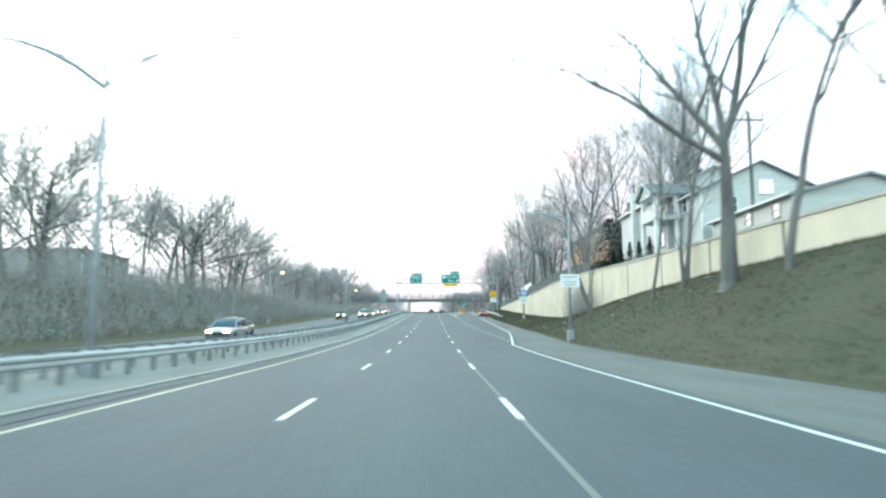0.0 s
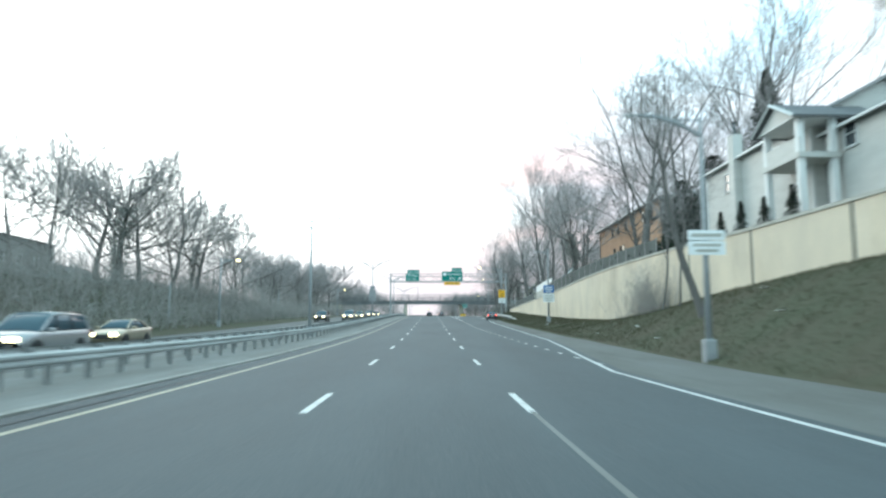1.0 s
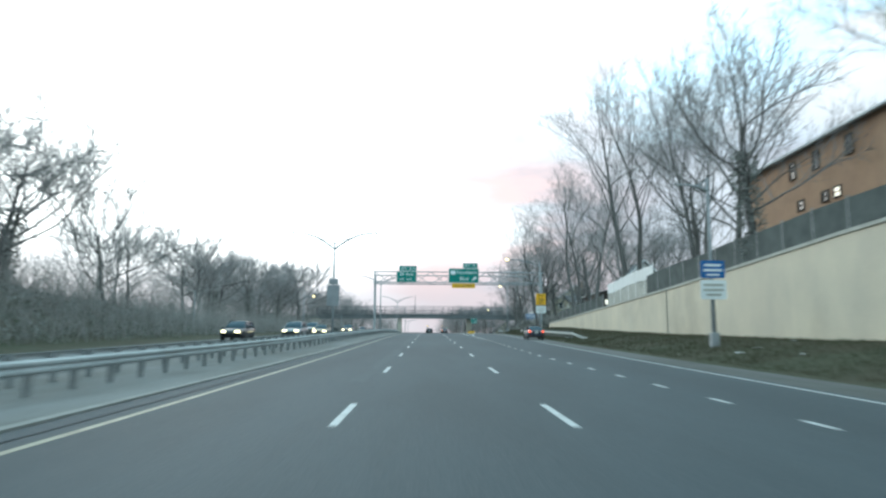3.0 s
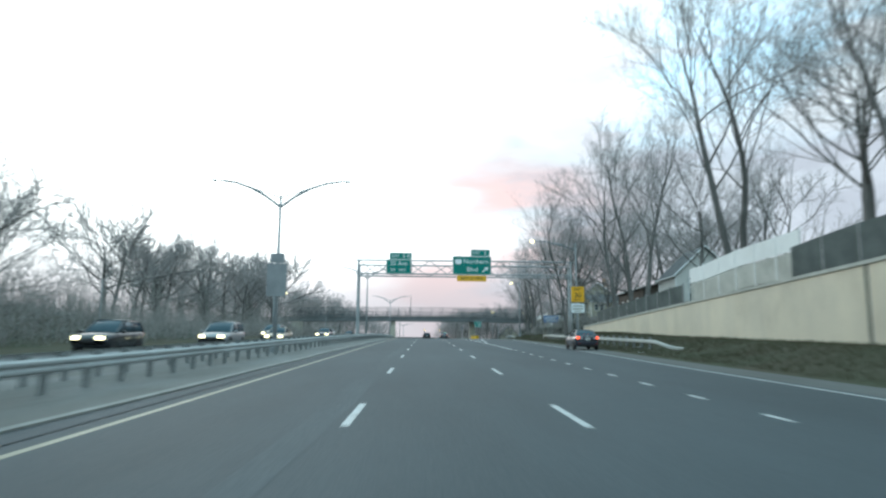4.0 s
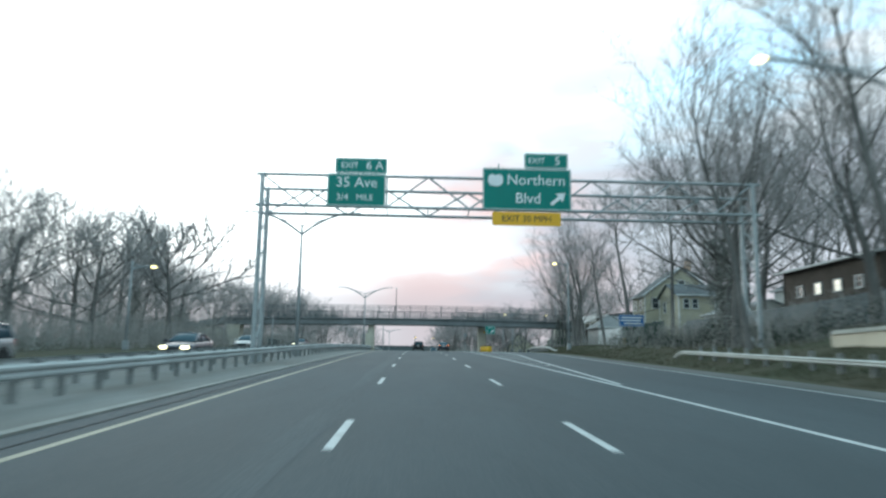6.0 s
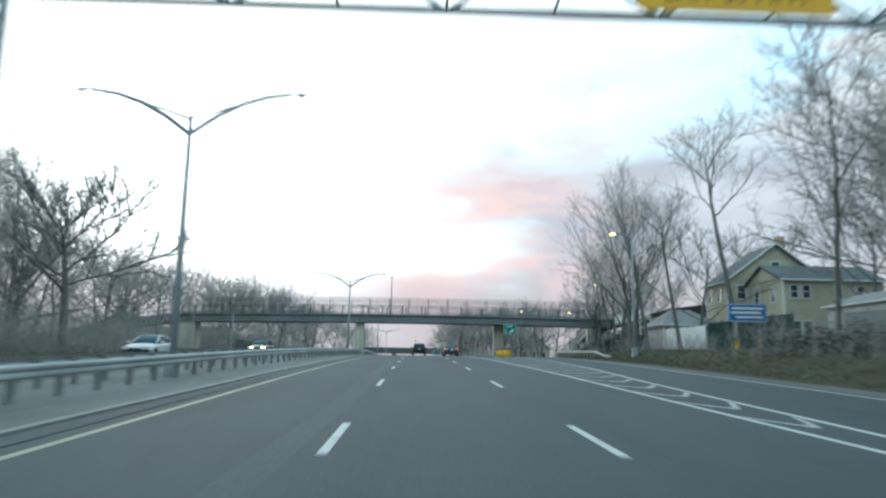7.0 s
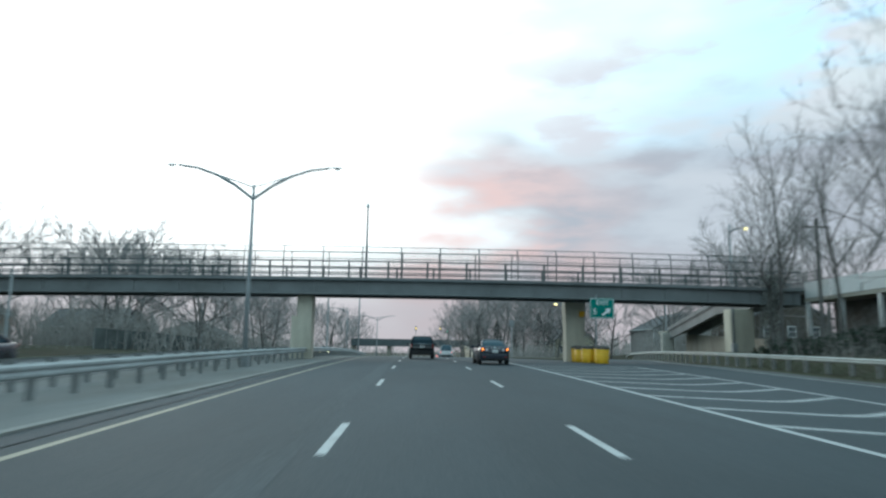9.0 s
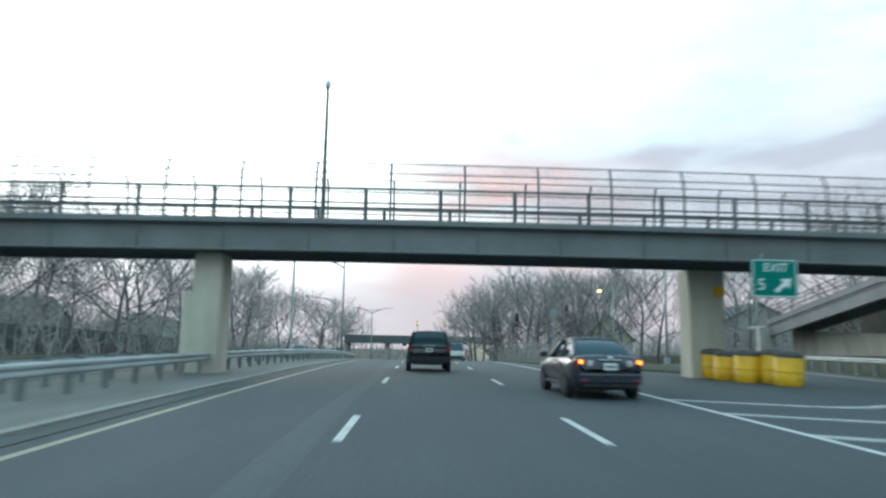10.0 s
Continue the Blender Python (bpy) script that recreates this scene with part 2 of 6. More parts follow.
M_SIGNALBULB = mat("signal_bulb_lit", (1.0, 0.26, 0.03), 0.3, 0.05, 3.0, 20.0, 0.0, glow=4.0)
M_TAILOFF = mat("tail_lamp", (0.22, 0.02, 0.018), 0.25, 0.05, 3.0, 20.0, 0.0, coat=0.5)
M_REVERSE = mat("clear_lens", (0.6, 0.55, 0.55), 0.2, 0.05, 3.0, 20.0, 0.0, coat=0.5)
M_HEAD = mat("head_lamp_lit", (1.0, 0.86, 0.5), 0.3, 0.02, 3.0, 20.0, 0.0, glow=4.0)
M_LAMP = mat("street_lamp_lit", (1.0, 0.8, 0.34), 0.3, 0.02, 3.0, 20.0, 0.0, glow=3.2)
M_LENS = mat("lamp_lens", (0.6, 0.6, 0.58), 0.3, 0.05, 3.0, 20.0, 0.0)
M_SIGNALG = mat("signal_green_lit", (0.05, 1.0, 0.55), 0.3, 0.02, 3.0, 20.0, 0.0, glow=3.0)
M_SIGNALY = mat("signal_amber_lit", (1.0, 0.7, 0.1), 0.3, 0.02, 3.0, 20.0, 0.0, glow=3.0)
M_LITTER = mat("white_litter", (0.75, 0.75, 0.73), 0.7, 0.1, 4.0, 30.0, 0.1)
M_WORN = mat("worn_asphalt_strip", (0.078, 0.096, 0.106), 0.8, 0.3, 0.5, 40.0, 0.4, stain=0.5, stretch=(1, 0.1, 1))


# ---- building helpers ----
def thing(name, x=0.0, y=0.0, z=0.0, rz=0.0, label="", category="", group="", kind=""):
    ob = new(name)
    ob.empty_display_size = 0.3
    ob.matrix_world = pose(x, y, z, 0, 0, rz)
    return tagged(ob, label, category, group, kind)


def as_mesh(bm, name, smooth=False):
    me = bpy.data.meshes.new(name)
    bmesh.ops.recalc_face_normals(bm, faces=bm.faces)
    bm.to_mesh(me)
    bm.free()
    if smooth:
        me.polygons.foreach_set("use_smooth", [True] * len(me.polygons))
    return me


def part(name, bm, material, parent=None, label="", smooth=False, kind=""):
    """One mesh under a thing or a part; bm is a bmesh, or a ready mesh to share."""
    me = bm if isinstance(bm, bpy.types.Mesh) else as_mesh(bm, name, smooth)
    if material and not me.materials:
        me.materials.append(material)
    ob = new(name, me)
    ob.parent = parent
    return tagged(ob, label, "", "", kind)


def box(bm, cx, cy, cz, sx, sy, sz, rot=None, bevel=0.0):
    """A box by its centre and size; bevel rounds its edges."""
    m = Matrix.Translation((cx, cy, cz)) @ (rot.to_4x4() if rot else Matrix()) @ Matrix.Diagonal((sx, sy, sz, 1))
    got = bmesh.ops.create_cube(bm, size=1.0, matrix=m)
    if bevel:
        edges = {e for v in got["verts"] for e in v.link_edges}
        bmesh.ops.bevel(bm, geom=list(edges), offset=bevel, segments=2, affect="EDGES", profile=0.5)
    return bm


def newbox(*args, **kw):
    return box(bmesh.new(), *args, **kw)


def tube(bm, points, radii, sides=8, cap=True):
    """A tube along points, with a radius for each."""
    pts = [Vector(p) for p in points]
    if isinstance(radii, (int, float)):
        radii = [radii] * len(pts)
    rings = []
    for k, p in enumerate(pts):
        d = (pts[min(k + 1, len(pts) - 1)] - pts[max(k - 1, 0)]).normalized()
        side = d.cross(Vector((0, 0, 1)) if abs(d.z) < 0.9 else Vector((1, 0, 0))).normalized()
        up = side.cross(d)
        rings.append([bm.verts.new(p + radii[k] * (math.cos(a) * side + math.sin(a) * up)) for a in
                      (2 * math.pi * s / sides for s in range(sides))])
    for a, b in zip(rings, rings[1:]):
        for s in range(sides):
            bm.faces.new((a[s], a[(s + 1) % sides], b[(s + 1) % sides], b[s]))
    if cap:
        bm.faces.new(rings[0][::-1])
        bm.faces.new(rings[-1])
    return bm


def newtube(*args, **kw):
    return tube(bmesh.new(), *args, **kw)


def loft(bm, rings, cap=True):
    rows = [[bm.verts.new(p) for p in ring] for ring in rings]
    n = len(rows[0])
    for a, b in zip(rows, rows[1:]):
        for s in range(n):
            bm.faces.new((a[s], a[(s + 1) % n], b[(s + 1) % n], b[s]))
    if cap:
        bm.faces.new(rows[0][::-1])
        bm.faces.new(rows[-1])
    return bm


def prism(bm, poly, y0, y1):
    """A solid with the outline poly in (x, z), from y0 to y1."""
    return loft(bm, [[(x, y0, z) for x, z in poly], [(x, y1, z) for x, z in poly]])


def thicken(bm, depth):
    bm.normal_update()
    bmesh.ops.solidify(bm, geom=bm.faces[:], thickness=depth)


def words(text, size, depth=0.006):
    """Lettering as a mesh, upright in the x-z plane, centred, facing -y."""
    cu = bpy.data.curves.new("letters", "FONT")
    cu.body, cu.size, cu.extrude, cu.align_x, cu.align_y = text, size, depth, "CENTER", "CENTER"
    cu.resolution_u = 3
    ob = bpy.data.objects.new("letters", cu)
    scene.collection.objects.link(ob)
    me = bpy.data.meshes.new_from_object(ob.evaluated_get(bpy.context.evaluated_depsgraph_get()))
    bpy.data.objects.remove(ob)
    me.transform(pose(0, 0, 0, 90, 0, 0))
    me.materials.clear()
    return me


def at(ob, x, y, z, rx=0, ry=0, rz=0):
    ob.matrix_basis = pose(x, y, z, rx, ry, rz)
    return ob


# ---- the lie of the land ----
ROAD_Y = [-400, -60, 5, 30, 55, 80, 105, 130, 155, 180, 205, 230, 255, 275, 290, 310, 340, 420, 520, 2000]
ROAD_Z = [0, 0, 0, 0.05, 0.44, 1.05, 1.88, 2.79, 3.69, 4.55, 5.37, 5.98, 6.44, 6.68, 6.74, 6.6, 5.9, 3.6, 1.8, 1.0]


def road(y):
    """The height of the carriageway."""
    return float(np.mean([np.interp(y + d, ROAD_Y, ROAD_Z) for d in (-9, -6, -3, 0, 3, 6, 9)]))


def slope(y):
    return math.degrees(math.atan((road(y + 1) - road(y - 1)) / 2))


def exit_edge(y):
    """The right edge line, which leaves with the exit lane."""
    return float(np.interp(y, [-60, 44, 60, 72, 90, 130, 145, 168, 190, 205, 222, 235, 250, 273, 300, 340],
                           [5.1, 5.1, 6.8, 7.9, 8.5, 9.3, 9.8, 10.5, 11.0, 11.6, 13.0, 14.0, 14.9, 17.6, 22.5, 31.0]))


def verge(y):
    """Where the paved shoulder ends on the right."""
    return exit_edge(y) + float(np.interp(y, [0, 44, 60, 80, 130, 160, 200, 240], [4.6, 4.0, 3.2, 2.4, 2.0, 2.2, 1.8, 1.6]))


def wall_foot(y):
    return float(np.interp(y, [-60, 25, 40, 50, 61, 75, 88, 102, 126, 138, 151, 163, 178], [5.0, 4.9, 4.7, 4.4, 3.95, 3.1, 2.45, 2.75, 3.55, 4.05, 4.6, 5.2, 5.7]))


def wall_top(y):
    return float(np.interp(y, [-60, 26, 40, 61, 75, 90, 102, 112, 126, 138, 151, 163, 178], [6.3, 6.5, 6.8, 7.1, 7.5, 7.7, 7.6, 7.35, 7.05, 6.9, 6.75, 6.6, 6.4]))


def smooth(v):
    v = min(max(v, 0.0), 1.0)
    return v * v * (3 - 2 * v)


WALL_X, WALL_END = 17.36, 178.2


def shelf(x, y):
    """The ground above and behind the wall, and beyond its end."""
    ys = [-60, 40, 60, 90, 105, 130, 150, 165, 178, 190, 205, 230, 275, 330, 420]
    a = np.interp(y, ys, [5.2, 5.9, 6.3, 6.8, 6.8, 6.3, 6.1, 6.0, 5.8, 5.9, 6.2, 6.8, 7.3, 7.0, 5.0])
    b = np.interp(y, ys, [7, 7.6, 8.0, 9.8, 11.2, 11.4, 9.8, 8.6, 7.8, 7.4, 7.2, 7.3, 7.6, 7.3, 5.5])
    c = np.interp(y, ys, [8, 8.2, 8.6, 10.5, 11.6, 11.8, 11, 10.4, 10, 9.6, 9.0, 8.2, 8.0, 7.5, 6.0])
    return float(np.interp(x, [17.5, 26, 38, 120, 400], [a, b, c, c + 2, c - 3]))


def ground(x, y):
    r = road(y)
    if x < 0:
        if x > -21.6:
            return r - 0.14
        bank = float(np.interp(y, [-60, 30, 110, 150, 185, 240, 300], [5.0, 5.0, 5.0, 3.0, 1.2, 0.7, 0.5]))
        return r + 0.06 + bank * smooth((-x - 25.5) / 10) + min(max((-x - 60) / 100, 0), 1) * 1.0
    e = verge(y)
    far = max(17.42, e + 4)
    if x <= e:
        return r - 0.14
    bump = 0.07 * noise.noise((x * 0.5, y * 0.5, 0)) + 0.12 * noise.noise((x * 0.16, y * 0.16, 3))
    k = smooth((y - 176) / 12)
    lift = (1 - k) * (wall_foot(y) - r) + k * (shelf(far, y) - r)
    if x <= far:
        s = min((x - e) / (far - e), 1.0)
        return r + 0.04 + lift * (0.35 * s + 0.65 * smooth(s)) + bump * min(1.0, 3 * s * (1.02 - s) + 0.1)
    return shelf(x, y) + bump


def ground_sheet():
    left = [-1500, -700, -300, -150, -90, -65, -52, -45, -40, -36, -34, -32, -30, -28, -26, -24, -21.9, -21.4, -12, 0]
    rows = []
    ys = [-900, -300, -120] + [-60 + 4 * k for k in range(121)] + [450, 520, 700, 1000, 1700, 3000]
    for y in ys:
        e = verge(y)
        far = max(17.42, e + 4)
        right = [e - 0.05, e + 0.15] + [e + (far - e) * f for f in (0.12, 0.25, 0.4, 0.55, 0.7, 0.85)] + [far, far + 0.14]
        right += [far + d for d in (1.5, 3.5, 6, 9, 13, 18, 26, 40, 80, 160, 400, 900, 1600)]
        rows.append([(x, y, ground(x, y)) for x in left + right])
    bm = bmesh.new()
    vs = [[bm.verts.new(p) for p in row] for row in rows]
    for a, b in zip(vs, vs[1:]):
        for k in range(len(a) - 1):
            bm.faces.new((a[k], a[k + 1], b[k + 1], b[k]))
    return bm


part("ground", ground_sheet(), M_GROUND, None, smooth=True)
tagged(bpy.data.objects["ground"], "olive brown winter grass and bare soil verge", "ground", "", "structure")


def ribbon(left, right, y0, y1, lift, thick=0.0, step=4.0):
    """A strip that follows the carriageway between two lines left(y) and right(y)."""
    n = max(1, math.ceil((y1 - y0) / step))
    ys = [y0 + (y1 - y0) * k / n for k in range(n + 1)]
    bm = bmesh.new()
    if thick:
        return loft(bm, [[(left(y), y, road(y) + lift), (right(y), y, road(y) + lift), (right(y), y, road(y) + lift - thick),
                          (left(y), y, road(y) + lift - thick)] for y in ys])
    rows = [[bm.verts.new((x, y, road(y) + lift)) for x in (left(y), right(y))] for y in ys]
    for a, b in zip(rows, rows[1:]):
        bm.faces.new((a[0], a[1], b[1], b[0]))
    return bm


def line(x):
    return lambda y: x


road_main = part("road", ribbon(line(-6.1), lambda y: exit_edge(y) + 0.35, -60, 520, 0.0, 0.2), M_ASPHALT, None, "dark worn asphalt carriageway with lane lines", kind="structure")
road_main["category"] = "road"
road_far = part("road", ribbon(line(-21.4), line(-12.2), -60, 520, 0.0, 0.2), M_ASPHALT_OLD, None, "grey asphalt carriageway of the oncoming traffic", kind="structure")
road_far["category"] = "road"
sh_right = part("pavement", ribbon(lambda y: exit_edge(y) + 0.35, verge, -60, 340, -0.012, 0.2), M_SHOULDERDARK, None, "dirty grey concrete shoulder beside the exit lane", kind="structure")
sh_left = part("pavement", ribbon(line(-12.2), line(-6.1), -60, 520, -0.012, 0.2), M_SHOULDER, None, "pale dusty paved median strip under the guard rails", kind="structure")
sh_right["category"] = sh_left["category"] = "pavement"
# grass between the road and the ramp, past the gore
island = part("verge", ribbon(lambda y: float(np.interp(y, [277, 292, 420], [11.4, 6.6, 6.6])), lambda y: max(float(np.interp(y, [277, 292, 420], [11.4, 6.6, 6.6])) + 0.2, exit_edge(y) - 5.0), 277, 420, 0.07, 0.2), M_GROUND, None, "rough grass island past the gore", kind="structure")
island["category"] = "ground"

# lane lines
part("edge_line", ribbon(line(-5.76), line(-5.62), -60, 420, 0.004), M_YELLOW, road_main, "worn yellow edge line")
part("edge_line", ribbon(lambda y: exit_edge(y) - 0.07, lambda y: exit_edge(y) + 0.07, -60, 300, 0.004), M_WHITE, road_main, "white edge line")


def gore_left(y):
    return float(np.interp(y, [147, 165, 195, 260, 420], [5.15, 5.15, 4.9, 4.8, 4.8]))


part("edge_line", ribbon(lambda y: gore_left(y) - 0.08, lambda y: gore_left(y) + 0.08, 147.5, 420, 0.004), M_WHITE, road_main, "white edge line")


def gore(y):
    return float(np.interp(y, [168, 197, 203, 210.6, 217, 225, 238, 252, 264], [5.25, 6.9, 7.5, 8.25, 8.72, 9.2, 9.95, 10.9, 11.6]))


part("edge_line", ribbon(lambda y: gore(y) - 0.08, lambda y: gore(y) + 0.08, 170, 262, 0.004), M_WHITE, road_main, "white edge line of the gore")
for k in range(25):
    y = 184.25 + 3.16 * k
    a, c = gore_left(y) + 0.06, gore(y) - 0.06
    bm = bmesh.new()
    w = 0.3
    tips = [(a + (c - a) * f, y + 1.5 * rise) for f, rise in ((0, 1.0), (0.25, 0.48), (0.42, 0.16), (0.52, 0.04), (0.62, 0.1), (0.78, 0.45), (1, 1.0))]
    lo = [bm.verts.new((x, v, road(v) + 0.005)) for x, v in tips]
    hi = [bm.verts.new((x, v + w, road(v + w) + 0.005)) for x, v in tips]
    for q in range(len(tips) - 1):
        bm.faces.new((lo[q], lo[q + 1], hi[q + 1], hi[q]))
    part("chevron", bm, M_WHITE, road_main)

dash = as_mesh(newbox(0, 0, 0.0, 0.13, 3.05, 0.008), "lane_dash")
dot = as_mesh(newbox(0, 0, 0.0, 0.12, 0.95, 0.008), "lane_dot")
for k in range(-2, 36):
    y = 10.5 + 12.192 * k + 1.52
    for x in (-2.25, 1.41):
        at(part("lane_dash", dash, M_WHITE, road_main), x, y, road(y) + 0.001, slope(y))
        if x < 0 and k > -2 and k < 30:
            at(part("lane_dash", dash, M_WHITE, road_far), -16.8, y + 4, road(y + 4) + 0.001, slope(y + 4))
for k in range(28):
    y = 47.8 + 3.618 * k
    at(part("lane_dot", dot, M_WHITE, road_main), float(np.interp(y, [47, 60, 72, 109, 122, 150], [5.6, 5.58, 5.5, 4.92, 5.02, 5.2])), y, road(y) + 0.001, slope(y))
part("tar_seam", ribbon(lambda y: -6.62 + 0.05 * math.sin(y * 0.4), lambda y: -6.14, -60, 330, 0.003), M_ASPHALT, road_main, "dark joint beside the shoulder")
median_kerb = part("kerb", ribbon(lambda y: -6.84 + 0.02 * math.sin(y * 0.7), lambda y: -6.64 + 0.03 * math.sin(y * 0.4), -60, 330, 0.045, 0.2), M_KERB, None, "low worn concrete kerb along the median", kind="structure")
median_kerb["category"] = "kerb"
# pale seam beside the right-hand dashes
part("tar_seam", ribbon(line(1.38), line(1.46), -60, 38, 0.003), M_SHOULDER, road_main, "pale sealed seam in the asphalt")


part("worn_strip", ribbon(lambda y: -3.0 + 0.06 * math.sin(y * 0.31), lambda y: -2.5 + 0.08 * math.sin(y * 0.23 + 1), 92, 330, 0.003), M_WORN, road_main, "paler worn strip in the asphalt")


# ---- the buff wall along the slope ----
wall = thing("wall_east", WALL_X, 0, 0, 0, "buff concrete retaining wall panels with a pale coping", "wall", "", "structure")
joints = [61.2 + 9.24 * k for k in range(-11, 13)] + [WALL_END]


def wall_piece(x0, x1, y0, y1, low, high):
    ys = [y0, (y0 + y1) / 2, y1]
    return loft(bmesh.new(), [[(x0, y, low(y)), (x1, y, low(y)), (x1, y, high(y)), (x0, y, high(y))] for y in ys])


for y0, y1 in zip(joints, joints[1:]):
    part("panel", wall_piece(0.0, 0.25, y0 + 0.14, y1 - 0.14, lambda y: wall_foot(y) - 0.6, lambda y: wall_top(y) - 0.12), M_WALL, wall)
    part("coping", wall_piece(-0.08, 0.33, y0 + 0.01, y1 - 0.01, lambda y: wall_top(y) - 0.12, lambda y: wall_top(y) + 0.04), M_COPING, wall)
for y in joints:
    part("post", wall_piece(0.05 if y < 73 or 120 < y < 130 else 0.006, 0.2, y - 0.14, y + 0.14, lambda y: wall_foot(y) - 0.6, lambda y: wall_top(y) - 0.12), M_DARKFENCE if y < 73 or 120 < y < 130 else M_WALL, wall)


# ---- guard rails ----
def beam_profile(face, deep=1.0):
    """The W of a crash rail, seen along it: (across, up)."""
    shape = [(0.0, 0.0), (0.08, 0.05), (0.08, 0.1), (0.02, 0.155), (0.08, 0.21), (0.08, 0.26), (0.0, 0.31)]
    return [(face * a, b * deep) for a, b in shape] + [(face * (a - 0.006), b * deep) for a, b in shape[::-1]]


def guard_rail(path, face, label, material, top=0.76, deep=1.0):
    """path: (x, y) points; the ground height is the road's."""
    xs, ys = [p[0] for p in path], [p[1] for p in path]
    rail = thing("guard_rail", xs[0], ys[0], road(ys[0]), 0, label, "guard rail", "guard rails")
    n = max(2, int((ys[-1] - ys[0]) / 3))
    rings = []
    for k in range(n + 1):
        y = ys[0] + (ys[-1] - ys[0]) * k / n
        x = float(np.interp(y, ys, xs))
        base = path[0][2] if len(path[0]) > 2 else 0.0
        rings.append([(x + a - xs[0], y - ys[0], road(y) - road(ys[0]) + base + top - 0.31 * deep + b) for a, b in beam_profile(face, deep)])
    part("beam", loft(bmesh.new(), rings), material, rail)
    return rail, xs, ys, path[0][2] if len(path[0]) > 2 else 0.0


post_mesh = bmesh.new()
box(post_mesh, 0, 0, 0.32, 0.14, 0.012, 0.86)
box(post_mesh, 0.066, 0, 0.32, 0.012, 0.11, 0.86)
box(post_mesh, -0.066, 0, 0.32, 0.012, 0.11, 0.86)
post_mesh = as_mesh(post_mesh, "rail_post")
block_mesh = as_mesh(newbox(0, 0, 0.58, 0.1, 0.13, 0.3), "rail_block")

for x, face, label in ((-8.95, 1, "weathered steel W-beam guard rail on posts along the median"), (-10.75, -1, "weathered steel W-beam guard rail facing the oncoming lanes")):
    rail, xs, ys, base = guard_rail([(x, -40), (x, 330)], face, label, M_RAIL)
    for k in range(190):
        y = -38 + 1.905 * k
        at(part("post", post_mesh, M_POST, rail), -0.16 * face, y + 40, road(y) - road(-40))
        at(part("block", block_mesh, M_POST, rail), -0.045 * face, y + 40, road(y) - road(-40))

for pts, label in (([(13.15, 141, 0.1), (13.5, 155, 0.1), (14.0, 175, 0.1), (14.4, 188, 0.1)], "pale crash rail with turned-down ends beside the exit lane"),
                   ([(16.5, 241.6, 0.1), (17.2, 255, 0.1), (19.6, 275, 0.1), (26.0, 310, 0.1)], "pale crash rail with turned-down ends beside the ramp")):
    rail, xs, ys, base = guard_rail(pts, -1, label, M_RAILPALE, deep=0.68)
    for k in range(int((ys[-1] - ys[0]) / 1.905)):
        y = ys[0] + 1 + 1.905 * k
        x = float(np.interp(y, ys, xs))
        at(part("post", post_mesh, M_POST, rail), x - xs[0] + 0.16, y - ys[0], ground(x + 0.2, y) - road(ys[0]))
    # the turned-down ends
    for ye, xe, sgn in ((ys[0], xs[0], -1), (ys[-1], xs[-1], 1)):
        rings = []
        for k in range(7):
            f = k / 6
            y = ye + sgn * 3.6 * f
            rings.append([(xe + a + 0.7 * f * f - xs[0], y - ys[0], road(ye) - road(ys[0]) + base + 0.55 - 0.5 * smooth(f) + b) for a, b in beam_profile(-1, 0.68)])
        part("end_terminal", loft(bmesh.new(), rings if sgn > 0 else rings[::-1]), M_RAILPALE, rail)


# ---- footbridge ----
BY, DECK_LOW, DECK_TOP = 270.0, 11.1, 12.28
WEST, EAST = -34.7, 26.2


def camber(x):
    """The footbridge is a shallow arch, highest over the median."""
    return -0.0003 * (x + 2) ** 2


def span(section):
    """A member with the section (y, z) along the whole footbridge."""
    xs = [WEST + (EAST - WEST) * k / 24 for k in range(25)]
    return loft(bmesh.new(), [[(x, y, z + camber(x)) for y, z in section] for x in xs])


def bar(y, z, wide, high):
    return [(y - wide / 2, z - high / 2), (y + wide / 2, z - high / 2), (y + wide / 2, z + high / 2), (y - wide / 2, z + high / 2)]


bridge = thing("footbridge", 0, BY, DECK_LOW, 0, "dark steel footbridge with a tall curved mesh fence", "bridge")
I_BEAM = [(-0.15, 0), (0.15, 0), (0.15, 0.06), (0.09, 0.08), (0.09, 0.9), (0.15, 0.92), (0.15, 0.97), (-0.15, 0.97), (-0.15, 0.92), (-0.09, 0.9), (-0.09, 0.08), (-0.15, 0.06)]
for y in (0.15, 3.25):
    part("girder", span([(y + a, b) for a, b in I_BEAM]), M_GIRDER, bridge)
part("deck", span(bar(1.7, 1.075, 3.9, 0.2)), M_GIRDER, bridge, "concrete deck edge")
stiffener = as_mesh(newbox(0, 0, 0, 0.03, 0.06, 0.8), "stiffener")
for k in range(20):
    x = WEST + 1.5 + 3.1 * k
    at(part("stiffener", stiffener, M_GIRDER, bridge), x, 0.03, 0.49 + camber(x))
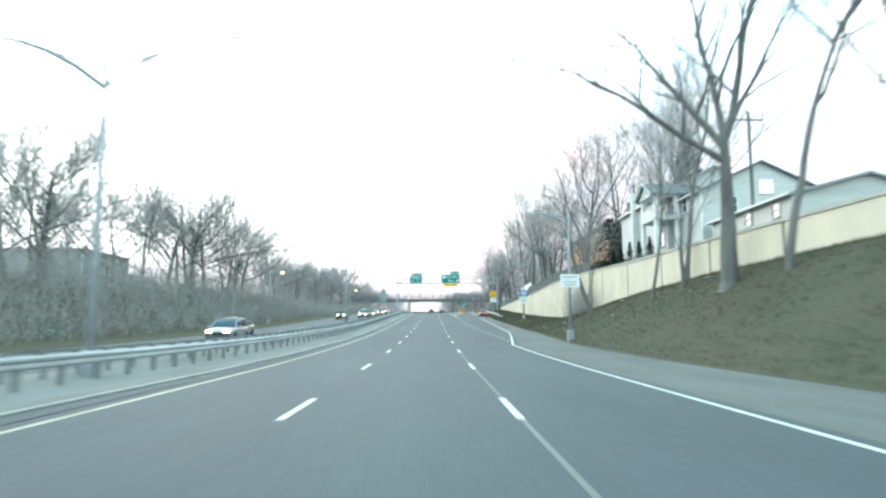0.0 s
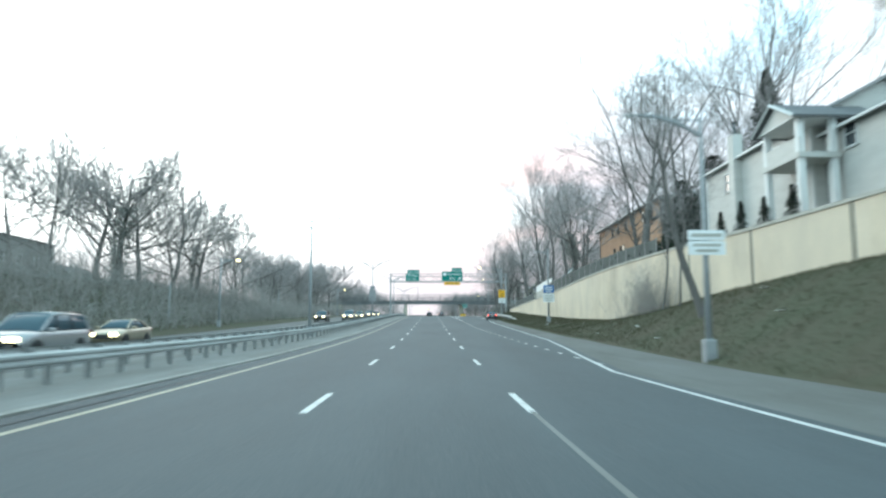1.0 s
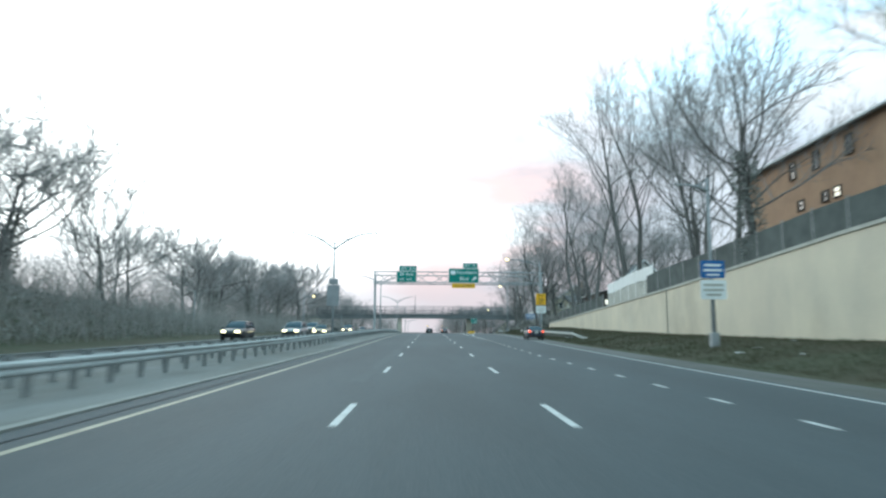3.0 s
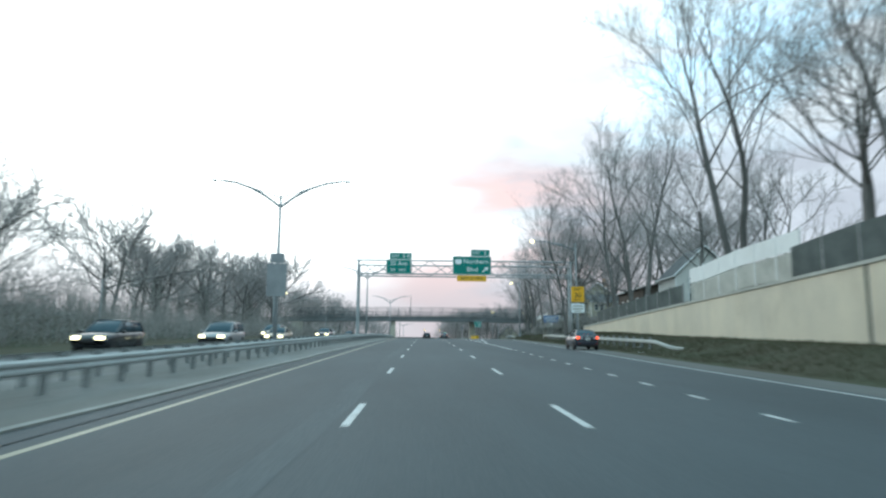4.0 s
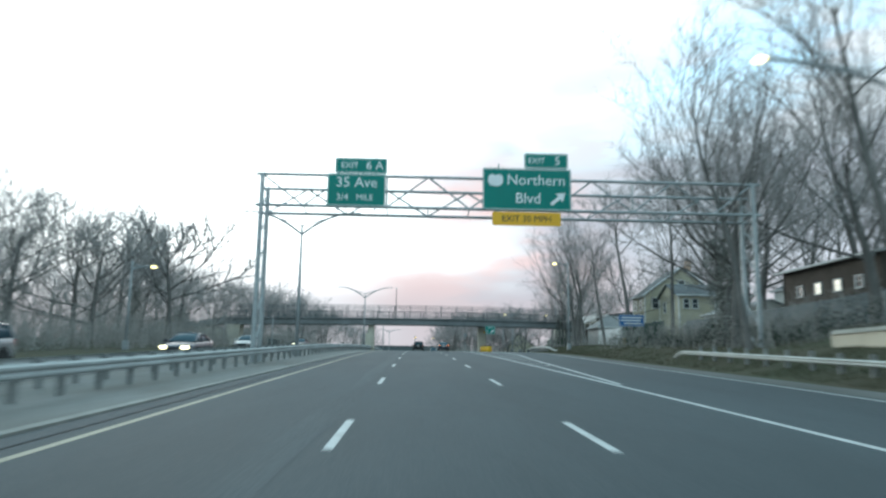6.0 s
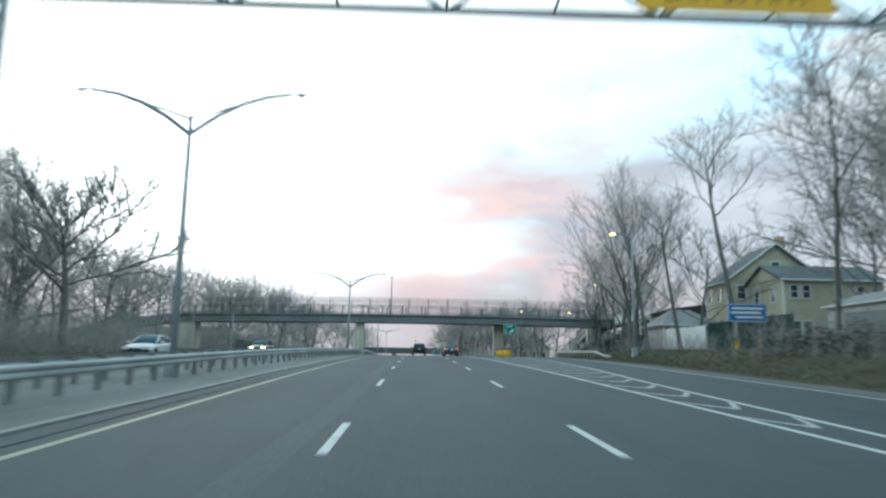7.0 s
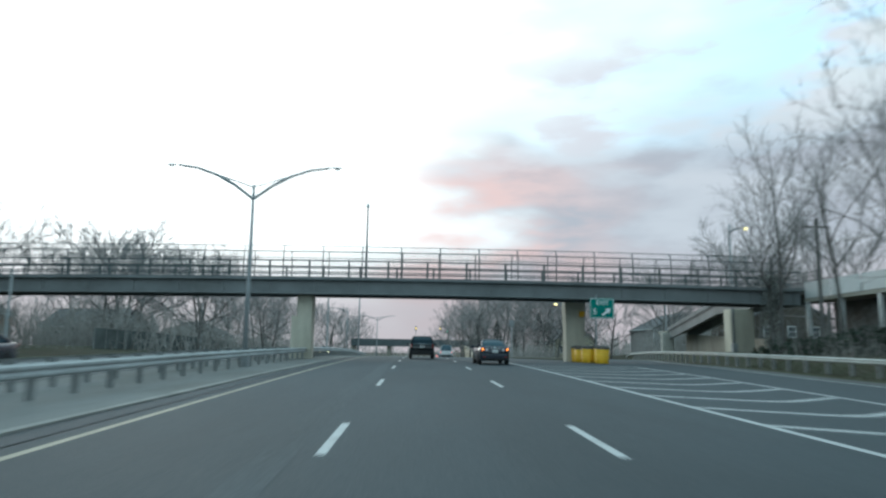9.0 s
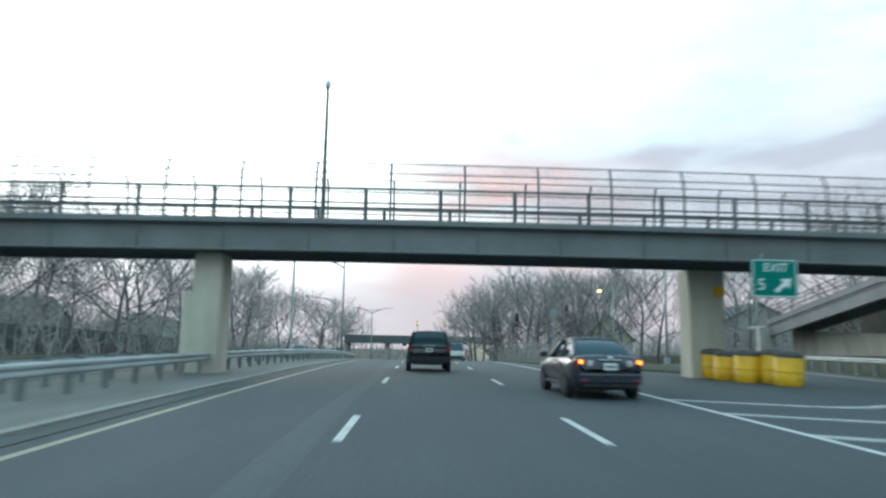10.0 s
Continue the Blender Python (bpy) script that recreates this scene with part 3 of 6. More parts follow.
for side, y in ((1, -0.1), (-1, 3.5)):
    for z, high in ((0.2, 0.035), (0.35, 0.05), (0.62, 0.05), (1.15, 0.09)):
        part("handrail", span(bar(y, 1.18 + z, 0.05, high)), M_BRDARK, bridge)
    post = as_mesh(newbox(0, 0, 0.58, 0.13, 0.1, 1.2), "railing_post")
    arc = [(0, 0, 0), (0, 0, 1.5), (0, 0.05 * side, 1.8), (0, 0.18 * side, 2.08), (0, 0.34 * side, 2.25)]
    fpost = as_mesh(newtube(arc, 0.042, 6), "fence_post")
    for k in range(22):
        x = -33.5 + 2.75 * k
        at(part("railing_post", post, M_BRDARK, bridge), x + (0.5 if side < 0 else 0), y, 1.17 + camber(x))
        at(part("fence_post", fpost, M_BRDARK, bridge), x + 0.9, y + 0.12 * side, 1.17 + camber(x + 0.9))
    for q in (2, 4):
        part("fence_rail", span(bar(y + 0.12 * side + arc[q][1], 1.17 + arc[q][2], 0.045, 0.045)), M_BRDARK, bridge)
    # woven wires of the fence
    bm = bmesh.new()
    xs = [WEST + (EAST - WEST) * k / 24 for k in range(25)]
    for z in np.arange(0.1, 2.2, 0.1):
        away = y + 0.12 * side + float(np.interp(z, [0, 1.5, 1.8, 2.08, 2.25], [a[1] for a in arc]))
        tube(bm, [(x, away, 1.17 + float(z) + camber(x)) for x in xs], 0.006, 3)
    part("fence_mesh", bm, M_BRDARK, bridge)
# the ramp at the west end, falling away
ramp = thing("ramp", WEST, BY + 1.7, 11.1 + camber(WEST), 0, "sloping concrete footbridge ramp with dark railings", "ramp")
part("slab", prism(bmesh.new(), [(0, 0.05), (0, 1.17), (-20, -2.2), (-20, -3.2)], -1.7, 1.7), M_GIRDER, ramp)
for y in (-1.75, 1.75):
    for up in (0.5, 1.15, 2.1):
        part("handrail", newtube([(0, y, 1.15 + up), (-20, y, -2.2 + up)], 0.03, 6), M_BRDARK, ramp)
    for k in range(9):
        part("railing_post", newtube([(-0.5 - 2.2 * k, y, 1.0 - 0.1675 * 2.2 * k), (-0.5 - 2.2 * k, y, 3.2 - 0.1675 * 2.2 * k)], 0.035, 6), M_BRDARK, ramp)


def pier(x, y, width, depth, low, high, label, top=1.0):
    p = thing("bridge_pier", x, y, low, 0, label, "bridge pier", "bridge piers")
    bm = loft(bmesh.new(), [[(sx * width / 2 * q, sy * depth / 2, z) for sx, sy in ((-1, -1), (1, -1), (1, 1), (-1, 1))]
                            for z, q in ((-0.4, 1.0), ((high - low) * 0.55, 1.0), (high - low, top))])
    bmesh.ops.bevel(bm, geom=bm.edges[:], offset=0.06, segments=2, affect="EDGES")
    part("shaft", bm, M_PIER, p)
    part("bearing", newbox(0, 0, high - low - 0.03, width * 0.5, depth * 0.6, 0.1), M_BRDARK, p)
    return p


median_pier = pier(-9.15, BY + 1.7, 1.1, 1.3, road(BY), DECK_LOW, "weathered concrete bridge pier in the median")
part("plinth", newbox(-0.72, 0, 1.35, 0.42, 1.1, 3.3, bevel=0.05), M_PIER, median_pier, "low concrete protection beside the shaft")
pier(10.65, BY + 3.7, 1.4, 1.3, road(BY), DECK_LOW, "stained buff concrete bridge pier at the gore", 1.1)
pier(26.1, BY + 9.6, 2.0, 1.4, ground(26.1, BY + 9.6), DECK_LOW + 0.05, "buff concrete pier at the end of the footbridge")
pier(-33.0, BY + 1.7, 2.3, 3.0, ground(-33.0, BY), DECK_LOW + camber(-33), "pale concrete bridge pier beyond the oncoming lanes")
pier(-37.2, BY + 1.7, 3.4, 2.8, ground(-37.2, BY), 10.0, "grey concrete pier under the ramp")


# ---- trees ----
def limb_path(rng, start, way, length, bend, lift, n):
    """Points of a wavering limb."""
    pts, d = [Vector(start)], Vector(way).normalized()
    for k in range(n):
        d = (d + Vector((rng.gauss(0, bend), rng.gauss(0, bend), rng.gauss(0, bend) + lift))).normalized()
        pts.append(pts[-1] + d * length / n)
    return pts


class Wood:
    """Collects tubes quickly into plain vertex and face lists."""

    def __init__(self):
        self.v, self.f = [], []

    def tube(self, pts, r0, r1, sides, bow=1.0):
        """A round limb that thins from r0 to r1; with r1 = 0 it ends in a point; bow above 1 thins it sooner."""
        n = len(pts)
        base = len(self.v)
        rings = n if r1 else n - 1
        for k in range(rings):
            p = pts[k]
            d = (pts[min(k + 1, n - 1)] - pts[max(k - 1, 0)])
            d.normalize()
            side = d.cross(Vector((0.31, 0.2, 0.93)))
            if side.length < 0.05:
                side = d.cross(Vector((1, 0, 0)))
            side.normalize()
            up = side.cross(d)
            r = r1 + (r0 - r1) * (1 - k / (n - 1)) ** bow
            for s in range(sides):
                a = 2 * math.pi * s / sides
                self.v.append(p + r * (math.cos(a) * side + math.sin(a) * up))
        for k in range(rings - 1):
            for s in range(sides):
                a, b = base + k * sides + s, base + k * sides + (s + 1) % sides
                self.f.append((a, b, b + sides, a + sides))
        if not r1:
            self.v.append(pts[-1])
            tip, last = len(self.v) - 1, base + (rings - 1) * sides
            for s in range(sides):
                self.f.append((last + s, last + (s + 1) % sides, tip))

    def quad(self, c, u, w):
        b = len(self.v)
        self.v += [c - u, c + w, c + u, c - w]
        self.f.append((b, b + 1, b + 2, b + 3))

    def mesh(self, name):
        me = bpy.data.meshes.new(name)
        me.from_pydata([tuple(p) for p in self.v], [], self.f)
        me.polygons.foreach_set("use_smooth", [True] * len(me.polygons))
        return me


def along(pts, f):
    """The place and the way at the share f of a limb."""
    n = len(pts) - 1
    i = min(int(f * n), n - 1)
    return pts[i].lerp(pts[i + 1], f * n - i), (pts[i + 1] - pts[i]).normalized()


def off(way, turn, angle):
    """A way that leaves another at an angle, turned round it."""
    u = way.cross(Vector((0.3, 0.9, 0.2)))
    if u.length < 0.1:
        u = way.cross(Vector((1, 0, 0)))
    u.normalize()
    w = way.cross(u)
    return way * math.cos(angle) + (u * math.cos(turn) + w * math.sin(turn)) * math.sin(angle)


def grow(seed, height, girth, fork, spread, counts=(8, 9, 7, 4), lean=(0, 0), twig_r=0.012, ivy=0, leader=0.6, droop=0.0, fan=0.3, stout=1.0, limbs=None, bend=0.05, lift=0.045):
    """Meshes of a bare tree: trunk with limbs, and the finer crown. fork: where the trunk parts, as a share of the height;
    leader: how far the trunk goes on above that; counts: limbs, branches, twigs and tips at each step;
    limbs: chosen main limbs as (share of the trunk, compass degrees, rise, length, radius)."""
    rng = random.Random(seed)
    wood, fine, leaves = Wood(), Wood(), Wood()
    total = height * (fork + (1 - fork) * leader)
    stem = limb_path(rng, (0, 0, -0.3), (lean[0], lean[1], 1), total + 0.3, bend, 0.03, 12)
    start = fork / (fork + (1 - fork) * leader)
    wood.tube(stem, girth, 0.035 if leader > 0.3 else girth * 0.4, 10, 0.8)
    wood.tube([stem[0], stem[0].lerp(stem[1], 0.25), stem[0].lerp(stem[1], 0.9)], girth * 1.55, girth * 0.97, 10, 1.6)
    n1, n2, n3, n4 = counts
    reach = height * (1 - fork)
    plan = []
    if limbs:
        for f, a, up, length, r in limbs:
            a = radians(a)
            plan.append((f, Vector((math.sin(a), math.cos(a), up)), length, r))
    else:
        for k in range(n1):
            f = start * 0.94 + (1 - start * 0.94) * ((k + 0.5 * rng.random()) / n1) ** 1.15
            a = k * 2.4 + rng.uniform(-0.5, 0.5)
            up = 0.62 + 0.75 * rng.random()
            f_up = max((f - start) / max(1 - start, 0.01), 0)
            d = Vector((math.cos(a) * spread * 1.5, math.sin(a) * spread * 1.5, up + 0.3 * f_up)) + Vector((lean[0], lean[1], 0)) * 0.8
            plan.append((f, d, reach * (0.98 - 0.5 * f_up) * rng.uniform(0.78, 1.12), girth * rng.uniform(0.22, 0.36) * (1.0 - 0.45 * f_up) * stout))
    for f, d, length, r in plan:
        p, main = along(stem, min(f, 0.99))
        pts = limb_path(rng, p, d, length, 0.11, lift - droop, 10)
        wood.tube(pts, r, twig_r * 1.3, 7, 1.1)
        spin = rng.uniform(0, 6.3)
        for q in range(n2):
            f2 = 0.16 + 0.84 * (q + rng.random()) / n2
            p2, m2 = along(pts, min(f2, 0.99))
            spin += 2.4 + rng.uniform(-0.5, 0.5)
            l2 = length * rng.uniform(0.38, 0.6) * (1.12 - 0.75 * f2) + 0.5
            way = off(m2, spin, rng.uniform(0.5, 0.95)) + Vector((0, 0, 0.15 + 0.35 * fan))
            pts2 = limb_path(rng, p2, way, l2, 0.12, 0.05 - droop, 5)
            r2 = max(r * (0.5 - 0.36 * f2), twig_r * 1.7)
            (wood if r2 > 0.045 else fine).tube(pts2, r2, twig_r * 0.8, 4, 1.0)
            spin3 = rng.uniform(0, 6.3)
            for w in range(n3):
                f3 = 0.14 + 0.86 * (w + rng.random()) / n3
                p3, m3 = along(pts2, min(f3, 0.99))
                spin3 += 2.4 + rng.uniform(-0.6, 0.6)
                l3 = max(0.7, l2 * rng.uniform(0.3, 0.52) * (1.15 - 0.45 * f3))
                pts3 = limb_path(rng, p3, off(m3, spin3, rng.uniform(0.45, 0.95)) + Vector((0, 0, 0.1 + 0.3 * fan)), l3, 0.14, 0.05 - droop, 2)
                fine.tube(pts3, twig_r * 1.15, 0, 3)
                for s in range(n4):
                    p4, m4 = along(pts3, min(rng.uniform(0.12, 1.0), 0.97))
                    way = off(m4, rng.uniform(0, 6.3), rng.uniform(0.35, 0.95)) + Vector((0, 0, 0.25 * fan - droop))
                    fine.tube([p4, p4 + way.normalized() * rng.uniform(0.4, 1.1) * (0.7 + 0.02 * height)], twig_r * 0.85, 0, 3)
    for k in range(ivy):
        c, m = along(stem, min(rng.random() ** 0.8 * 0.8, 0.99))
        a = rng.random() * 2 * math.pi
        c = c + Vector((math.cos(a), math.sin(a), 0)) * girth * (1.0 + 1.6 * rng.random())
        u = Vector((rng.gauss(0, 1), rng.gauss(0, 1), rng.gauss(0, 1))).normalized() * 0.09
        w = u.cross(Vector((rng.gauss(0, 1), rng.gauss(0, 1), rng.gauss(0, 1)))).normalized() * 0.08
        leaves.quad(c, u, w)
    return wood.mesh("trunk"), fine.mesh("crown"), leaves.mesh("ivy") if ivy else None


KINDS = {
    "wide": grow(11, 17, 0.38, 0.2, 1.05, (9, 10, 7, 4), leader=0.5, lift=0.03, twig_r=0.014),
    "tall": grow(12, 21, 0.3, 0.36, 0.45, (11, 9, 7, 4), leader=0.88, twig_r=0.011),
    "slim": grow(13, 16, 0.19, 0.36, 0.4, (9, 7, 7, 4), leader=0.88),
    "vase": grow(14, 15, 0.26, 0.15, 0.85, (9, 9, 7, 4), leader=0.45, fan=0.4, lift=0.03, twig_r=0.014),
    "twin": grow(15, 17, 0.32, 0.2, 0.6, (9, 9, 7, 4), leader=0.55, fan=0.4),
    "lean": grow(16, 17, 0.25, 0.62, 0.62, (7, 8, 7, 4), lean=(-0.13, 0.05), leader=0.7, bend=0.03),
    "ivied": grow(17, 14, 0.34, 0.26, 1.0, (9, 9, 7, 4), ivy=1500, leader=0.5, lift=0.03, twig_r=0.018),
    "round": grow(18, 12, 0.22, 0.2, 1.0, (9, 9, 6, 4), leader=0.55, twig_r=0.016, lift=0.025),
    "thin": grow(19, 10, 0.1, 0.42, 0.26, (8, 6, 5, 3), leader=0.9, twig_r=0.008),
    "fork": grow(22, 13, 0.17, 0.06, 0.28, (4, 8, 7, 3), leader=0.2, fan=0.4),
    "stout": grow(23, 19, 0.46, 0.3, 0.42, (5, 12, 8, 4), leader=0.12, lean=(-0.13, 0), droop=0.045, limbs=(
        (0.84, -88, 0.6, 12.5, 0.19), (0.93, -70, 1.9, 12.0, 0.2), (0.96, 10, 4.5, 13.0, 0.2), (0.98, 80, 2.6, 13.5, 0.22), (0.99, 120, 3.2, 9.5, 0.13))),
    "arch": grow(24, 15, 0.2, 0.5, 0.55, (6, 9, 7, 4), lean=(-0.03, 0), leader=0.6, bend=0.06, limbs=(
        (0.6, 95, 1.0, 7.0, 0.09), (0.72, 70, 1.7, 7.5, 0.1), (0.82, -70, 1.5, 5.5, 0.08), (0.92, 110, 1.4, 6.5, 0.08), (0.97, 20, 2.5, 6.0, 0.08))),
    "spread": grow(31, 16, 0.32, 0.18, 1.15, (9, 10, 7, 4), leader=0.5, lift=0.03, twig_r=0.02),
    "crooked": grow(32, 14, 0.22, 0.14, 0.95, (9, 9, 7, 4), leader=0.5, lift=0.035, twig_r=0.02, bend=0.09),
    "far": grow(20, 14, 0.24, 0.2, 0.95, (9, 8, 6, 3), leader=0.6, twig_r=0.022, lift=0.03),
    "slant": grow(61, 10, 0.2, 0.6, 0.45, (6, 6, 5, 3), lean=(-0.26, 0), leader=0.75, twig_r=0.01),
    "dome": grow(52, 14, 0.34, 0.3, 1.2, (11, 9, 7, 4), leader=0.55, twig_r=0.036, lift=0.05),
    "broad": grow(21, 14, 0.32, 0.14, 1.3, (10, 9, 7, 4), leader=0.6, twig_r=0.02, lift=0.03),
}
TREE_LABELS = {
    "wide": "bare grey spreading tree with a forked trunk", "tall": "tall bare straight-trunked tree with fine upright branches",
    "slim": "slender bare tree with thin side branches", "vase": "bare tree forking low into a vase shape",
    "twin": "bare tree with a double trunk", "lean": "bare tree leaning over the verge",
    "ivied": "bare tree with an ivy-covered trunk", "round": "low bare tree with a dense rounded crown",
    "spread": "bare spreading tree with a fine domed crown", "crooked": "bare crooked tree branching low on the bank",
    "fork": "slender bare tree forking at its foot", "stout": "big dark forked bare tree on the grass slope", "arch": "slender bare tree arching over the slope", "thin": "thin bare sapling on the slope", "far": "bare grey tree with a hazy rounded crown", "slant": "dark bare tree slanting over the grass slope", "dome": "bare tree with an even rounded crown of fine twigs", "broad": "broad bare tree with a wide domed crown",
}


def tree(kind, x, y, size=1.0, turn=None, group="trees along the road", tall=1.0, label=""):
    t = thing("tree", x, y, ground(x, y) - 0.05, 0, label or TREE_LABELS[kind], "tree", group)
    spin = turn if turn is not None else (x * 37 + y * 53) % 360
    t.matrix_world = pose(x, y, ground(x, y) - 0.05, 0, 0, spin) @ Matrix.Diagonal((size, size, size * tall, 1))
    trunk, crown, ivy = KINDS[kind]
    part("trunk", trunk, M_BARK, t)
    part("crown", crown, M_TWIG, t)
    if ivy:
        part("ivy", ivy, M_IVY, t)
    return t


# right-hand slope and gardens
for kind, x, y, size, turn in (
        ("stout", 14.6, 33.5, 1.0, 0), ("fork", 15.0, 41.0, 1.0, 20), ("thin", 14.1, 44.2, 1.15, 80), ("slant", 13.6, 58.6, 1.1, 0), ("slim", 16.7, 45.0, 0.9, 250),
        ("arch", 15.1, 28.6, 1.0, 0), ("wide", 20.6, 27.0, 0.95, 130), ("wide", 18.9, 85.0, 1.15, 210), ("lean", 26.3, 94.5, 1.05, 30), ("thin", 15.4, 67, 0.8, 10), ("thin", 16.0, 72, 0.9, 120),
        ("vase", 24, 89, 1.2, 60), ("tall", 33, 94, 1.15, 200), ("twin", 31, 84, 1.25, 15),
        ("ivied", 18.9, 114, 1.0, 0), ("vase", 21.5, 122, 1.05, 70), ("slim", 20.2, 127, 1.0, 0), ("wide", 23, 134, 0.85, 100), ("twin", 25.6, 138, 0.9, 190),
        ("tall", 19.6, 143.4, 1.0, 30), ("tall", 21.2, 145.5, 0.95, 130), ("vase", 22.5, 156, 0.95, 40),
        ("slim", 20.2, 168, 1.1, 80), ("tall", 23.5, 174, 1.0, 250), ("tall", 21.6, 179, 0.95, 10),
        ("twin", 17.6, 188, 0.95, 75), ("slim", 16.6, 184.5, 1.0, 35), ("ivied", 18.3, 191, 1.05, 160),
        ("wide", 26.0, 187.8, 1.05, 20), ("vase", 40, 198, 1.25, 60), ("ivied", 22.4, 200, 1.1, 10), ("wide", 28.6, 206.5, 1.1, 240), ("far", 38, 216, 1.4, 10), ("far", 48, 228, 1.5, 80), ("far", 56, 244, 1.6, 200), ("ivied", 24.3, 270.4, 0.8, 30), ("tall", 37, 205, 1.15, 20), ("vase", 28, 208, 0.9, 45), ("slim", 22, 210, 1.0, 130), ("wide", 45, 196, 1.0, 0),
        ("lean", 22.3, 222.3, 1.0, 350), ("lean", 22.4, 234, 0.82, 12), ("tall", 20.9, 238.8, 0.7, 60), ("tall", 21.2, 243.4, 0.76, 140), ("twin", 20.3, 242.1, 0.9, 280),
        ("wide", 22.2, 248, 0.78, 300), ("wide", 22.9, 253.8, 0.82, 200), ("slim", 23.3, 260.5, 0.7, 90), ("slim", 24.7, 269.9, 0.84, 120),
        ("vase", 36.5, 284, 0.85, 10), ("vase", 36, 303, 0.9, 80), ("wide", 36, 296, 0.7, 150), ("round", 34, 318, 0.9, 20)):
    tree(kind, x, y, size, turn)
# woods beyond the oncoming lanes
rng = random.Random(5)
for k in range(40):
    y = 46 + 6.9 * k + rng.uniform(-2, 2)
    x = -rng.uniform(33, 47)
    if 244 < y < 300:
        x = -rng.uniform(42, 58)
    size = rng.uniform(1.02, 1.25) if y < 150 else rng.uniform(0.85, 1.05)
    tree(rng.choice(["spread", "crooked", "broad", "ivied", "far", "spread", "round"]), x, y, size, rng.uniform(0, 360), "woods beyond the oncoming lanes")
for x, y, kind, size, turn in ((-42, 110.3, "spread", 1.25, 0), (-34.5, 116, "crooked", 1.2, 40), (-38.5, 195, "ivied", 1.0, 80), (-37, 222, "broad", 1.05, 200), (-36, 208, "broad", 1.05, 300), (-40, 240, "broad", 1.1, 10), (-33.5, 201, "ivied", 0.95, 30), (-31.5, 214, "broad", 0.95, 250), (-30.4, 231.5, "dome", 1.12, 120),
                               (-38, 126, "spread", 0.95, 200), (-44, 96, "spread", 1.0, 250), (-50, 80, "far", 1.05, 0), (-34, 262, "round", 0.95, 60), (-40, 285, "round", 1.1, 0), (-36, 252, "round", 1.1, 140)):
    tree(kind, x, y, size, turn, "woods beyond the oncoming lanes")
# behind the wall and the brick building
for x, y, kind, size in ((20.5, 92, "far", 0.8), (22, 98, "vase", 0.95), (41, 108, "tall", 1.1), (40, 118, "wide", 1.1), (40, 176, "far", 1.1),
                         (44, 186, "tall", 0.9), (46, 202, "far", 1.2), (41, 208, "far", 1.1), (30, 214, "far", 1.0), (36, 228, "far", 1.0), (26.5, 240, "far", 0.9), (40, 252, "far", 1.0), (41, 264, "far", 0.9), (40, 286, "far", 0.9)):
    tree(kind, x, y, size)
# far down the road
for x, y, size in ((10, 345, 0.85), (13, 338, 0.95), (16.5, 348, 1.0), (20, 336, 0.9), (11, 372, 0.9), (15, 380, 1.0), (19.5, 366, 1.0), (23, 352, 0.95), (9.5, 395, 0.9), (14, 408, 1.0), (8.2, 360, 0.9), (12.5, 356, 1.0), (16.8, 362, 1.05), (18.5, 350, 0.95), (26, 356, 1.0), (30, 350, 1.0),
                   (-27, 305, 0.9), (-31, 318, 1.0), (-26, 336, 0.9), (-29, 352, 1.0), (-25, 372, 0.95), (-30, 392, 1.05), (-25, 412, 1.15), (-28, 436, 1.25), (-25, 452, 1.2), (-25, 470, 1.25), (-29, 490, 1.3), (-26, 510, 1.2), (-34, 300, 1.0), (-37, 312, 1.05), (-33, 326, 1.1), (-36, 340, 1.1), (-33, 360, 1.1), (8.6, 350, 0.8), (9.0, 378, 0.9), (8.8, 420, 1.0), (24, 340, 1.0), (28, 336, 1.05), (33, 344, 1.0)):
    tree("far", x, y, size, None, "trees far down the road")
for k in range(20):
    side = 1 if k % 2 else -1
    y = 305 + 7.5 * k + rng.uniform(-3, 3)
    x = side * rng.uniform(19, 36) + (4 if side > 0 else -9)
    if side > 0 and y < 345:
        x += 12
    tree("far", x, y, rng.uniform(0.9, 1.2), rng.uniform(0, 360), "trees far down the road")


def thicket(name, spots, tall, label, material, seed, per=5, r=0.012):
    """Brush: many thin stems with side twigs, one mass nobody could count."""
    g = random.Random(seed)
    w = Wood()
    for x, y in spots:
        z = ground(x, y)
        h = tall * g.uniform(0.5, 1.15)
        pts = limb_path(g, (x, y, z - 0.1), (g.gauss(0, 0.25), g.gauss(0, 0.25), 1), h, 0.12, 0.02, 3)
        w.tube(pts, r * 1.8, 0, 3)
        for q in range(per):
            i = g.randrange(3)
            p = pts[i].lerp(pts[i + 1], g.random())
            d = Vector((g.gauss(0, 1), g.gauss(0, 1), 0.5 + g.random())).normalized()
            w.tube([p, p + d * h * g.uniform(0.15, 0.4)], r * 1.0, 0, 3)
    ob = part(name, w.mesh(name), material, None, label)
    return tagged(ob, "", "undergrowth", "", "stuff")


g = random.Random(8)
thicket("brush", [(-g.uniform(25.8, 33), g.uniform(35, 250)) for k in range(4200)], 2.6, "grey leafless brush and brambles on the bank", M_BRUSH, 20, 8, 0.013)
thicket("brush", [(-g.uniform(30, 44), g.uniform(35, 330)) for k in range(4200)], 5.2, "grey leafless brush and vines on the bank", M_BRUSH, 21, 8, 0.016)
thicket("brush", [(-g.uniform(25.5, 46), g.uniform(288, 440)) for k in range(1500)], 5.0, "grey leafless undergrowth far down the road", M_BRUSH, 25, 6, 0.045)
thicket("brush", [(g.uniform(9.5, 30), g.uniform(344, 410)) for k in range(700)], 4.5, "grey leafless undergrowth far down the road", M_BRUSH, 26, 6, 0.03)
